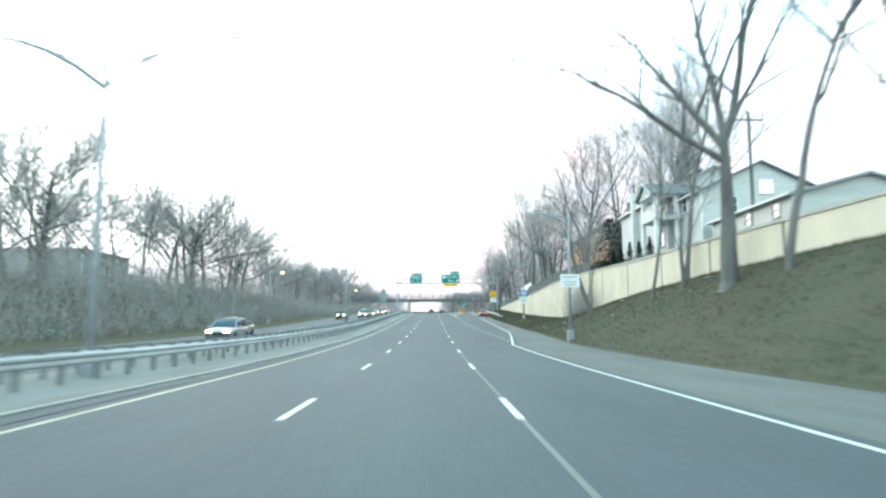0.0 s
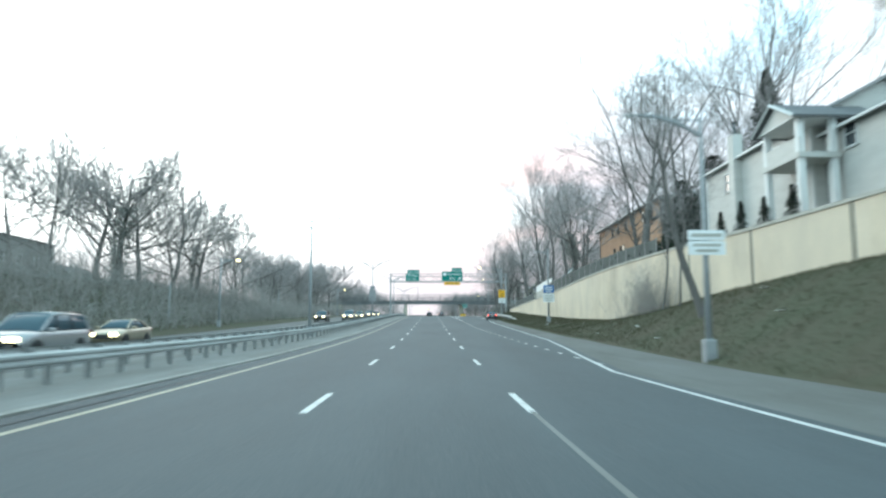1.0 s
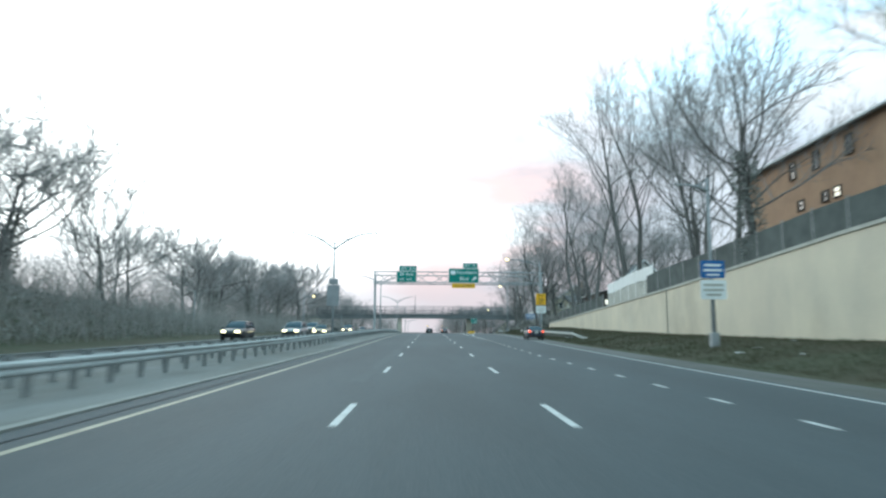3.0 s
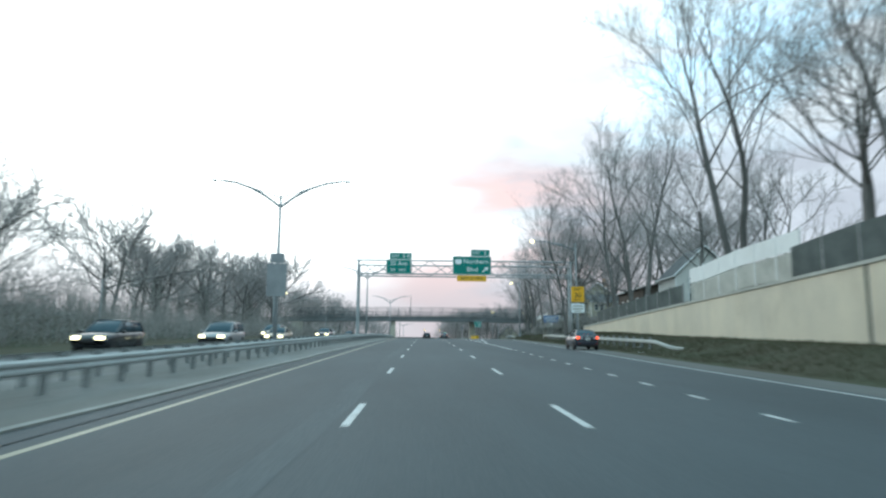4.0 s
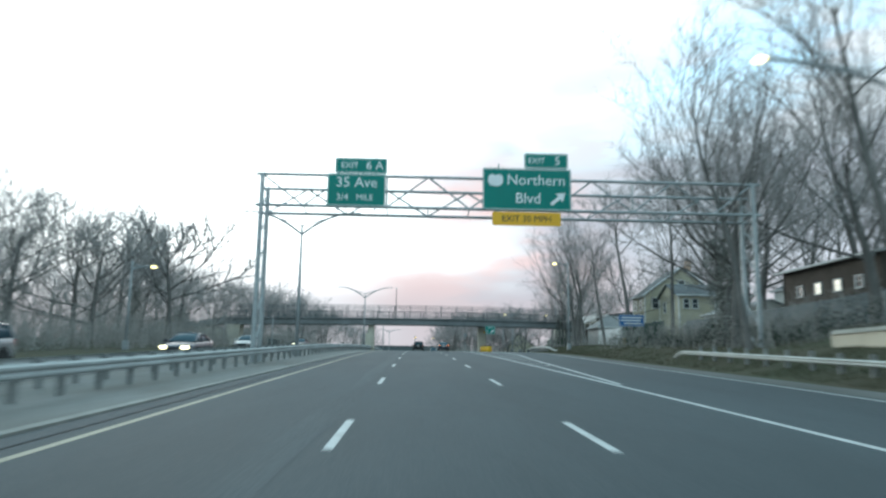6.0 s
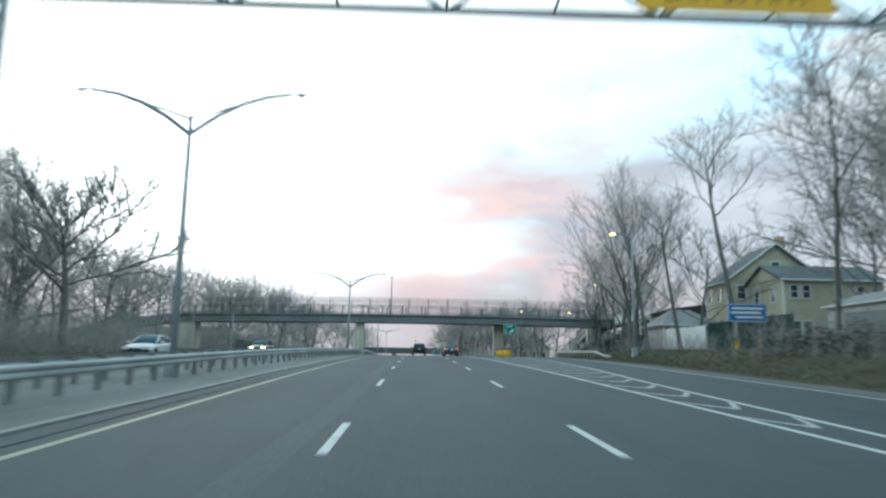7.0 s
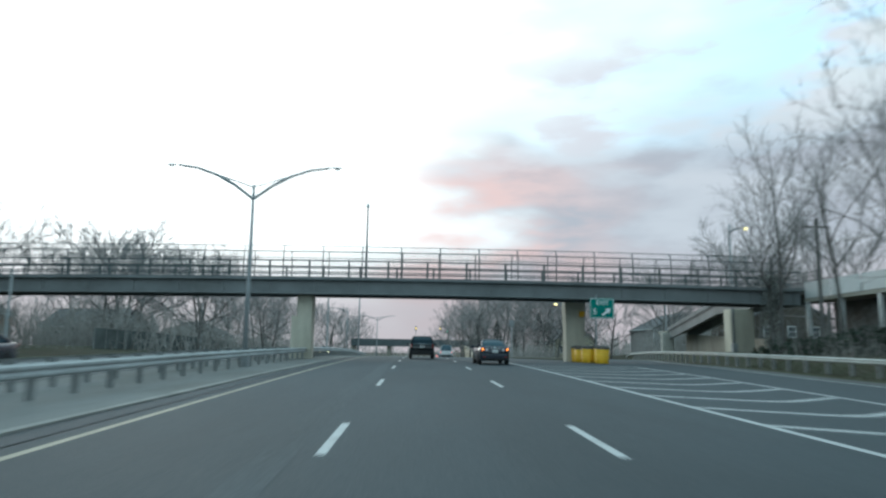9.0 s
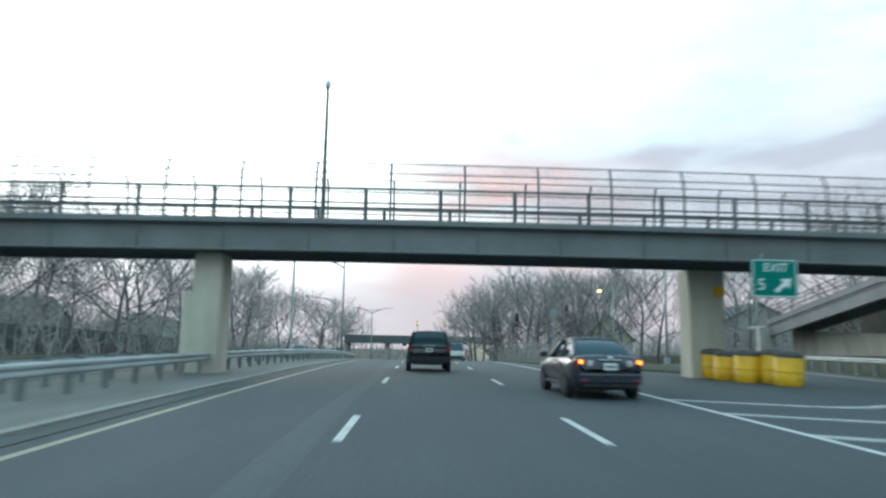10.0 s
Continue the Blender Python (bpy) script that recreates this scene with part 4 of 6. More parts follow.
thicket("brush", [(g.uniform(9.5, 19), g.uniform(316, 346)) for k in range(420)], 2.6, "low leafless scrub beyond the gore", M_BRUSH, 27, 6, 0.02)
thicket("brush", [(g.uniform(-130, 150), g.uniform(445, 520)) for k in range(1100)], 9.0, "grey leafless woods on the far horizon", M_BRUSH, 28, 6, 0.1)
thicket("brush", [(g.uniform(36, 80), g.uniform(320, 420)) for k in range(500)], 5.0, "grey leafless undergrowth among the far houses", M_BRUSH, 29, 6, 0.035)
thicket("brush", [(g.uniform(33, 40), g.uniform(306, 328)) for k in range(260)], 4.2, "grey leafless undergrowth behind the ramp", M_BRUSH, 30, 7, 0.02)
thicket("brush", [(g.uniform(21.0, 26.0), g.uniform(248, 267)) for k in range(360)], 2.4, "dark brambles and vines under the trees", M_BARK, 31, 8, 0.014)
thicket("brush", [(g.gauss(16.2, 0.5), g.gauss(76.6, 3.0)) for k in range(230)], 3.3, "brown leafless bush against the buff wall", M_BRUSH, 22, 9, 0.009)
thicket("brush", [(g.uniform(16.4, 24.0), g.uniform(181, 214)) for k in range(900)], 2.4, "dead scrub behind the pale crash rail", M_BRUSH, 23, 7, 0.009)
thicket("brush", [(g.uniform(19.4, 24.5), g.uniform(224, 262)) for k in range(600)], 1.5, "dead scrub at the foot of the trees", M_BRUSH, 24, 7, 0.009)


def leafy(name, spots, label, material, seed, size):
    g = random.Random(seed)
    w = Wood()
    for x, y, z in spots:
        u = Vector((g.gauss(0, 1), g.gauss(0, 1), g.gauss(0, 0.6))).normalized() * size * g.uniform(0.6, 1.3)
        v = u.cross(Vector((g.gauss(0, 1), g.gauss(0, 1), g.gauss(0, 1)))).normalized() * size * 0.7
        w.quad(Vector((x, y, z)), u, v)
    ob = part(name, w.mesh(name), material, None, label)
    return tagged(ob, "", "undergrowth", "", "stuff")


def bank_spots(n, seed):
    g = random.Random(seed)
    out = []
    while len(out) < n:
        x, y = -g.uniform(26.5, 38), g.uniform(30, 200)
        out.append((x, y, ground(x, y) + abs(g.gauss(0, 0.35))))
    return out


def clump_spots(n, seed, x0, x1, y0, y1, tall):
    """Leaf places in tangled mounds."""
    g = random.Random(seed)
    out = []
    for k in range(n):
        x, y = g.uniform(x0, x1), g.uniform(y0, y1)
        top = tall * max(0.15, 0.55 + 0.9 * noise.noise((x * 0.45, y * 0.35, 2)))
        out.append((x, y, ground(x, y) + top * g.random() ** 0.6))
    return out


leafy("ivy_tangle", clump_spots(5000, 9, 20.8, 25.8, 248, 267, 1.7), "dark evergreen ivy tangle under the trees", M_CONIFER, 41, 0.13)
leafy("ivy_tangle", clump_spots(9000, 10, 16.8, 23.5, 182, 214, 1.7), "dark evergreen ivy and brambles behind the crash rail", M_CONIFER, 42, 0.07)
leafy("ivy_tangle", clump_spots(5000, 11, 18.2, 26.0, 78.5, 99, 1.9), "dark evergreen ivy tangle above the buff wall", M_CONIFER, 43, 0.14)
leafy("ivy_bank", bank_spots(26000, 3), "dull evergreen ivy covering the bank", M_IVY, 4, 0.12)


def turf(n, seed, x_of, y0, y1):
    g = random.Random(seed)
    w = Wood()
    for k in range(n):
        y = g.uniform(y0, y1)
        x = x_of(g, y)
        z = ground(x, y) - 0.02
        a, h = g.uniform(0, 6.3), g.uniform(0.07, 0.2)
        c, s = math.cos(a), math.sin(a)
        b = len(w.v)
        w.v += [Vector((x - 0.02 * c, y - 0.02 * s, z)), Vector((x + 0.02 * c, y + 0.02 * s, z)), Vector((x + g.gauss(0, 0.06), y + g.gauss(0, 0.06), z + h))]
        w.f.append((b, b + 1, b + 2))
    return w.mesh("grass")


grass = part("grass", turf(60000, 6, lambda g, y: g.uniform(verge(y) + 0.1, 17.35), 6, 177), M_BLADES, None, "thin dry olive winter grass on the slope", kind="stuff")
grass["category"] = "grass"
grass = part("grass", turf(16000, 7, lambda g, y: verge(y) + 0.1 + abs(g.gauss(0, 2.6)), 178, 262), M_BLADES, None, "thin dry winter grass beside the ramp", kind="stuff")
grass["category"] = "grass"


# ---- street lamps ----
def lamp_head(parent, x, y, z, yaw, lit):
    """A cobra head at the end of an arm."""
    rings = []
    for f, w, h in ((0.0, 0.04, 0.04), (0.15, 0.07, 0.05), (0.5, 0.11, 0.06), (0.85, 0.09, 0.05), (1.0, 0.03, 0.02)):
        rings.append([(w * math.cos(a), f * 0.6, h * math.sin(a) * (1.0 if math.sin(a) > 0 else 0.4)) for a in (math.pi * k / 4 for k in range(8))])
    head = at(part("lamp_head", loft(bmesh.new(), rings), M_STEEL, parent, "grey cobra lamp head"), x, y, z, 0, 0, yaw)
    lens = bmesh.new()
    bmesh.ops.create_uvsphere(lens, u_segments=10, v_segments=6, radius=0.2 if lit else 0.1, matrix=Matrix.Translation((0, 0.36, -0.04)) @ Matrix.Diagonal((0.8, 1.3, 0.6, 1)))
    part("lens", lens, M_LAMP if lit else M_LENS, head, "glowing lamp lens" if lit else "clear lamp lens", True)


def street_lamp(x, y, high, arms, label, lit=False, z=None, base=True, group="street lamps", stout=1.0):
    """arms: (reach, compass degrees, rise)."""
    z = road(y) if z is None else z
    lamp = thing("street_lamp", x, y, z, 0, label, "street lamp", group)
    part("pole", newtube([(0, 0, -0.2), (0, 0, high * 0.5), (0, 0, high)], [0.13, 0.1, 0.065], 10), M_LAMPSTEEL, lamp, "", True)
    if base:
        part("base", newbox(0, 0, 0.3, 0.42, 0.42, 0.85, bevel=0.04), M_LAMPSTEEL, lamp)
    for reach, turn, rise in arms:
        a = radians(turn)
        d = Vector((math.sin(a), math.cos(a), 0))
        pts = [Vector((0, 0, high - 0.7)) + d * reach * f + Vector((0, 0, rise * (1.9 * f - 0.9 * f * f))) for f in (0, 0.25, 0.5, 0.75, 1.0)]
        part("arm", newtube(pts, [stout * q for q in (0.085, 0.085, 0.08, 0.07, 0.06)], 6), M_LAMPSTEEL, lamp)
        part("brace", newtube([Vector((0, 0, high - 0.12)), pts[2] + Vector((0, 0, 0.02))], 0.04 * stout, 5), M_LAMPSTEEL, lamp)
        lamp_head(lamp, pts[-1].x, pts[-1].y, pts[-1].z, -turn, lit)
    return lamp


street_lamp(-9.85, 79.2, 9.3, ((1.9, -90, 0.85), (1.9, 90, 0.85)), "grey steel street lamp with two short thin arms in the median", stout=0.5)
for y in (20.2, 138.4, 197.0, 254.2):
    street_lamp(-9.85 if y < 190 else (-9.5 if y < 250 else -9.1), y, 9.3 if y < 250 else 8.6, ((3.6, -90, 1.6), (3.6, 90, 1.6)), "grey steel street lamp with two long arms in the median")
street_lamp(-14.2, 352, 9.5, ((3.0, -90, 0.8),), "grey street lamp far down the road", z=road(352))
street_lamp(-9.2, 318, 10.2, ((3.9, -90, 1.2),), "grey street lamp far down the road", z=road(318))
street_lamp(-9.8, 372, 9.5, ((3.2, 90, 1.0), (3.2, -90, 1.0)), "grey steel street lamp with two arms far down the road", z=road(372))
street_lamp(9.62, 48.2, 8.8, ((2.2, -80, 0.9),), "grey steel street lamp carrying a white sign on the slope", z=ground(9.62, 48.2))
street_lamp(14.4, 110.0, 9.2, ((1.3, -90, 0.3),), "grey steel street lamp beside the buff wall", z=ground(14.4, 110))
street_lamp(14.5, 168.9, 10.0, ((4.2, -90, 0.9),), "lit street lamp among bare trees", True, z=ground(14.5, 168.9))
street_lamp(16.8, 229.6, 10.5, ((1.2, -80, 0.5),), "lit street lamp at the edge of the ramp", True, z=ground(16.7, 229.5))
street_lamp(24.9, 278.0, 10.7, ((1.0, 90, 0.35),), "lit street lamp behind the end of the footbridge", True, z=ground(24.9, 278))
street_lamp(20.6, 305.7, 9.5, ((1.3, -90, 0.3),), "lit street lamp far down the road", True, z=ground(20.6, 305.7))
street_lamp(30.4, 309.0, 8.6, ((1.2, -90, 0.3),), "lit street lamp at the foot of the ramp", True, z=ground(30.4, 309))
street_lamp(20.5, 322.0, 8.6, ((1.2, -90, 0.3),), "lit street lamp far down the road", True, z=ground(20.5, 322))
street_lamp(-24.5, 205.0, 7.2, ((1.4, 90, 0.3),), "lit street lamp beyond the oncoming lanes", True, z=ground(-24.5, 205))
street_lamp(-24.5, 104.0, 8.0, ((1.6, 90, 0.4),), "lit street lamp beyond the oncoming lanes", True, z=ground(-24.5, 104))
mast = thing("lamp_mast", -4.8, BY - 0.15, DECK_TOP - 0.01, 0, "slim grey lamp mast fixed to the footbridge", "lamp mast")
part("pole", newtube([(0, 0, -0.1), (0, 0, 5.0)], [0.085, 0.05], 8), M_BRDARK, mast)
part("lens", newtube([(0, 0, 5.0), (0, 0, 5.1), (0, 0, 5.3)], [0.1, 0.13, 0.05], 8), M_LENS, mast, "pale lamp cap")
# slender poles beyond the oncoming lanes
for x, y, h in ((-28.0, 98, 4.2), (-24.5, 262, 5.0), (-27, 306, 6.0), (-30, 160, 4.5), (-11.2, 300, 8.6)):
    pole = thing("utility_pole", x, y, ground(x, y), 0, "slender pale metal pole on the verge", "pole", "pale poles on the verge")
    part("shaft", newtube([(0, 0, -0.3), (0, 0, h)], [0.09, 0.07], 8), M_STEEL, pole)
    part("collar", newtube([(0, 0, -0.05), (0, 0, 0.22)], [0.17, 0.13], 8), M_STEEL, pole)
for x, y, h in ((22.5, 47.5, 9.5), (31, 216, 10), (25.6, 266.5, 9)):
    pole = thing("utility_pole", x, y, ground(x, y), 0, "weathered wooden utility pole with a crossarm", "pole", "wooden poles")
    part("shaft", newtube([(0, 0, -0.3), (0, 0, h)], [0.15, 0.11], 8), M_BARK, pole)
    part("crossarm", newbox(0, 0, h - 0.6, 1.9, 0.1, 0.12), M_BARK, pole)


# ---- signs ----
def rounded(w, h, r=0.12, n=4):
    """The outline of a board with round corners, in (x, z)."""
    out = []
    for cx, cz, a0 in ((w / 2 - r, h / 2 - r, 0), (-w / 2 + r, h / 2 - r, 90), (-w / 2 + r, -h / 2 + r, 180), (w / 2 - r, -h / 2 + r, 270)):
        out += [(cx + r * math.cos(radians(a0 + 90 * k / n)), cz + r * math.sin(radians(a0 + 90 * k / n))) for k in range(n + 1)]
    return out


def board(parent, w, h, x, z, face, texts=(), bars=(), border=None, ink=None, y=0.0, r=0.1, label=""):
    """A sign plate under a thing: face colour, raised border, lettering and plain bars."""
    plate = part("plate", prism(bmesh.new(), rounded(w, h, r), -0.02, 0.02), face, parent, label)
    at(plate, x, y, z)
    if border:
        bm = bmesh.new()
        outer, inner = rounded(w - 0.06, h - 0.06, r), rounded(w - 0.13, h - 0.13, max(r - 0.03, 0.02))
        a = [bm.verts.new((px, -0.024, pz)) for px, pz in outer]
        b = [bm.verts.new((px, -0.024, pz)) for px, pz in inner]
        for k in range(len(a)):
            bm.faces.new((a[k], a[(k + 1) % len(a)], b[(k + 1) % len(a)], b[k]))
        part("border", bm, border, plate)
    for text, size, tx, tz in texts:
        at(part("lettering", words(text, size), ink, plate), tx, -0.026, tz)
    for bx, bz, bw, bh in bars:
        part("lettering_bar", newbox(bx, -0.025, bz, bw, 0.008, bh), ink, plate)
    return plate


def arrow(parent, x, z, size, ink):
    """An arrow that points up and to the right."""
    pts = [(-0.5, -0.1), (0.1, -0.1), (0.1, -0.32), (0.55, 0.0), (0.1, 0.32), (0.1, 0.1), (-0.5, 0.1)]
    c = math.cos(radians(40)), math.sin(radians(40))
    poly = [((px * c[0] - pz * c[1]) * size, (px * c[1] + pz * c[0]) * size) for px, pz in pts]
    at(part("arrow", prism(bmesh.new(), poly, -0.006, 0.006), ink, parent), x, -0.028, z)


GY = 184.7
gantry = thing("sign_gantry", -9.6, GY, road(GY), 0, "grey steel lattice sign gantry spanning the road", "sign gantry")
GZ = 14.76 - road(GY)
for x in (0.0, 26.8):
    for y in (-0.3, 1.2):
        part("leg", newtube([(x, y, -0.3), (x, y, GZ + (0.0 if y < 0 else -0.5))], [0.14, 0.12], 10), M_STEEL, gantry)
    bm = bmesh.new()
    for k in range(6):
        z = 0.8 + k * 1.45
        tube(bm, [(x, -0.3, z), (x, 1.2, z + 1.3)], 0.04, 6)
    part("leg_bracing", bm, M_STEEL, gantry)
for y, z in ((-0.3, GZ - 0.05), (-0.3, GZ - 1.75), (1.2, GZ - 0.5), (1.2, GZ - 1.9)):
    part("chord", newtube([(-0.3, y, z), (27.2, y, z)], 0.085, 8), M_STEEL, gantry)
for k in range(12):
    x0, x1 = k * 2.233, (k + 1) * 2.233
    up = k % 2
    part("diagonal", newtube([(x0, -0.3, GZ - (1.75 if up else 0.05)), (x1, -0.3, GZ - (0.05 if up else 1.75))], 0.05, 6), M_STEEL, gantry)
    part("diagonal", newtube([(x0, 1.2, GZ - (0.5 if up else 1.9)), (x1, 1.2, GZ - (1.9 if up else 0.5))], 0.05, 6), M_STEEL, gantry)
    part("strut", newtube([(x1, -0.3, GZ - 1.75), (x1, 1.2, GZ - 1.9)], 0.03, 6), M_STEEL, gantry)
    if k % 3 == 2:
        part("strut", newtube([(x1, -0.3, GZ - 0.05), (x1, -0.3, GZ - 1.75)], 0.05, 6), M_STEEL, gantry)

for x0, x1, z0, z1, tab, tabx, tabz, label in ((-6.11, -2.97, 13.0, 14.8, "6 A", -4.37, 15.22, "green exit sign with white lettering on the gantry"),
                                              (2.27, 7.1, 12.98, 15.3, "5", 5.69, 15.62, "large green exit sign with an arrow on the gantry")):
    w, h, cx, cz = x1 - x0, z1 - z0, (x0 + x1) / 2, (z0 + z1) / 2
    sign = thing("highway_sign", cx, GY - 0.42, cz, 0, label, "road sign", "gantry signs")
    tw = 2.8 if tab == "6 A" else 2.4
    if tab == "6 A":
        board(sign, w, h, 0, 0, M_GREEN, (("35 Ave", 0.78, 0, 0.4), ("3/4", 0.52, -0.75, -0.42), ("MILE", 0.46, 0.45, -0.42)), (), M_SIGNWHITE, M_SIGNWHITE)
    else:
        pl = board(sign, w, h, 0, 0, M_GREEN, (("Northern", 0.82, 0.5, 0.5), ("Blvd", 0.82, 0.05, -0.52)), (), M_SIGNWHITE, M_SIGNWHITE)
        arrow(pl, 1.68, -0.5, 0.95, M_SIGNWHITE)
        shield = [(-0.42, -0.1), (-0.3, -0.3), (0, -0.36), (0.3, -0.3), (0.42, -0.1), (0.38, 0.22), (0.2, 0.32), (0, 0.25), (-0.2, 0.32), (-0.38, 0.22)]
        at(part("route_marker", prism(bmesh.new(), shield, -0.006, 0.006), M_SIGNWHITE, pl, "white route marker shape"), -1.72, -0.028, 0.5)
    board(sign, tw, 0.86, tabx - cx + 0.05, z1 + 0.45 - cz, M_GREEN, (("EXIT", 0.46, -tw * 0.22, 0), (tab, 0.66, tw * 0.26, 0)), (), M_SIGNWHITE, M_SIGNWHITE, y=0.0)
    bm = bmesh.new()
    for q in (-0.32, 0.32):
        box(bm, q * w, 0.07, 0.0, 0.08, 0.09, h + 0.5)
    part("hanger", bm, M_STEEL, sign)
    if tab == "5":
        board(sign, 3.72, 0.74, 0.0 - cx + 4.65, 12.56 - cz - 0.06, M_SIGNYELLOW, (("EXIT 30 MPH", 0.48, 0, 0),), (), None, M_SIGNBLACK, y=0.0, label="amber advisory speed panel")


def post_sign(name, x, y, label, posts, high, group=""):
    s = thing(name, x, y, ground(x, y), 0, label, "road sign", group)
    for px in posts:
        part("post", newtube([(px, 0.06, -0.3), (px, 0.06, high)], 0.055, 8), M_STEEL, s)
    return s


ys = post_sign("speed_sign", 14.55, 168.5, "amber advisory exit speed sign over a white plate", (0.0,), 4.9)
board(ys, 1.36, 1.6, 0, 9.27 - ground(14.55, 168.5), M_SIGNYELLOW, (("30", 0.72, 0, -0.12), ("EXIT", 0.36, 0, 0.5), ("M.P.H.", 0.3, 0, -0.58)), (), None, M_SIGNBLACK)
board(ys, 1.36, 0.95, 0, 7.85 - ground(14.55, 168.5), M_SIGNWHITE, (), ((0, 0.2, 1.0, 0.14), (0, -0.08, 1.05, 0.14), (0, -0.32, 0.7, 0.1)), None, M_COPING)
gl = ground(9.62, 48.2)
ws = thing("information_sign", 9.62, 48.06, gl, 0, "white two-line sign fixed to the lamp pole", "road sign")
board(ws, 1.34, 0.36, 0, 4.86 - gl, M_SIGNWHITE, (), ((0, 0, 1.1, 0.12),), None, M_COPING, r=0.04)
board(ws, 1.34, 0.5, 0, 4.4 - gl, M_SIGNWHITE, (), ((0, 0.1, 1.0, 0.1), (0, -0.1, 0.8, 0.1)), None, M_COPING, r=0.04)
gl = ground(14.4, 110)
bs = thing("information_sign", 14.42, 109.87, gl, 0, "blue sign over a white plate on the lamp pole", "road sign")
board(bs, 1.3, 0.95, 0, 6.7 - gl, M_SIGNBLUE, (), ((0, 0.22, 0.9, 0.13), (0, -0.05, 1.0, 0.13), (0, -0.3, 0.7, 0.1)), None, M_SIGNWHITE)
board(bs, 1.4, 1.05, 0, 5.6 - gl, M_SIGNWHITE, (), ((0, 0.25, 1.1, 0.13), (0, -0.02, 1.1, 0.13), (0, -0.28, 0.8, 0.12)), None, M_COPING)
lb = thing("sign_cluster", -9.85, 138.25, road(138.4) + 3.2, 0, "backs of grey signs on the median lamp pole", "road sign")
board(lb, 0.85, 0.55, 0, 2.3, M_SIGNGREY, r=0.04)
board(lb, 1.15, 1.95, 0, 1.0, M_SIGNGREY, r=0.04)
blue = post_sign("service_sign", 20.6, 217.6, "blue roadside services sign on two posts with amber sleeves", (-0.8, 0.8), 3.2)
gb = ground(20.6, 217.6)
board(blue, 2.6, 1.2, 0, 9.2 - gb, M_SIGNBLUE, (), ((0, 0.3, 2.1, 0.14), (-0.1, 0.02, 2.0, 0.14), (0.1, -0.28, 1.8, 0.13)), M_SIGNWHITE, M_SIGNWHITE)
for px in (-0.8, 0.8):
    part("sleeve", newtube([(px, 0.06, 0.0), (px, 0.06, 0.75)], 0.12, 8), M_BARREL, blue, "amber sleeve round the post")
back = thing("road_sign", 9.5, 300, road(300) + 0.05, 0, "grey back of a small sign on a post in the grass", "road sign")
part("post", newtube([(0, 0.05, -0.2), (0, 0.05, 4.2)], 0.05, 8), M_STEEL, back)
board(back, 0.55, 0.62, 0, 3.85, M_SIGNGREY, r=0.05)
ex = thing("exit_sign", 11.75, BY - 0.35, 10.4, 0, "green exit gore sign with an arrow under the footbridge", "road sign")
pl = board(ex, 1.72, 1.42, 0, 0, M_GREEN, (("EXIT", 0.44, 0.05, 0.38), ("5", 0.6, -0.5, -0.25)), (), M_SIGNWHITE, M_SIGNWHITE)
arrow(pl, 0.3, -0.25, 0.72, M_SIGNWHITE)
part("hanger", newbox(0, 0.2, 0.3, 0.9, 0.34, 0.1), M_STEEL, ex)
part("hanger_post", newbox(-0.3, 0.34, 0.5, 0.08, 0.08, 0.9), M_STEEL, ex)
pier_plate = thing("hazard_plate", 11.1, BY + 2.9, 10.15, 0, "small amber hazard plate on the bridge pier", "road sign")
board(pier_plate, 0.42, 0.42, 0, 0, M_SIGNYELLOW, r=0.05)


# ---- crash barrels at the gore ----
def barrel(x, y, label):
    b = thing("crash_barrel", x, y, road(y), 0, label, "crash barrel", "crash barrels at the gore")
    part("drum", newtube([(0, 0, 0.0), (0, 0, 0.05), (0, 0, 0.5), (0, 0, 0.52), (0, 0, 0.98), (0, 0, 1.02)], [0.4, 0.44, 0.47, 0.45, 0.48, 0.46], 18), M_BARREL, b, "", True)
    part("lid", newtube([(0, 0, 0.97), (0, 0, 1.08), (0, 0, 1.16), (0, 0, 1.2)], [0.485, 0.48, 0.4, 0.2], 18), M_SAND, b, "dark domed lid")
    bm = newtube([(0, 0, 0.46), (0, 0, 0.5), (0, 0, 0.54)], [0.475, 0.485, 0.475], 18, cap=False)
    part("band", bm, M_BARREL, b)
    return b


for x, y, size, tilt in ((10.75, 272.9, 1.0, 1), (10.62, 271.5, 0.94, -2), (10.85, 270.2, 1.0, 2), (11.55, 269.6, 1.03, -1), (11.3, 268.2, 1.0, 2)):
    drum = barrel(x, y, "yellow plastic sand barrel with a dark lid")
    drum.matrix_world = pose(x, y, road(y) - 0.01, tilt, -tilt, 40 * tilt) @ Matrix.Diagonal((size, size, size, 1))


# ---- ramp at the east end of the footbridge, falling away along the exit lane ----
def east(y):
    """Centre line and floor of the east ramp: level to y 287, then falling."""
    return 28.2 + 0.094 * (y - 281), 12.25 - 0.117 * max(y - 287, 0)


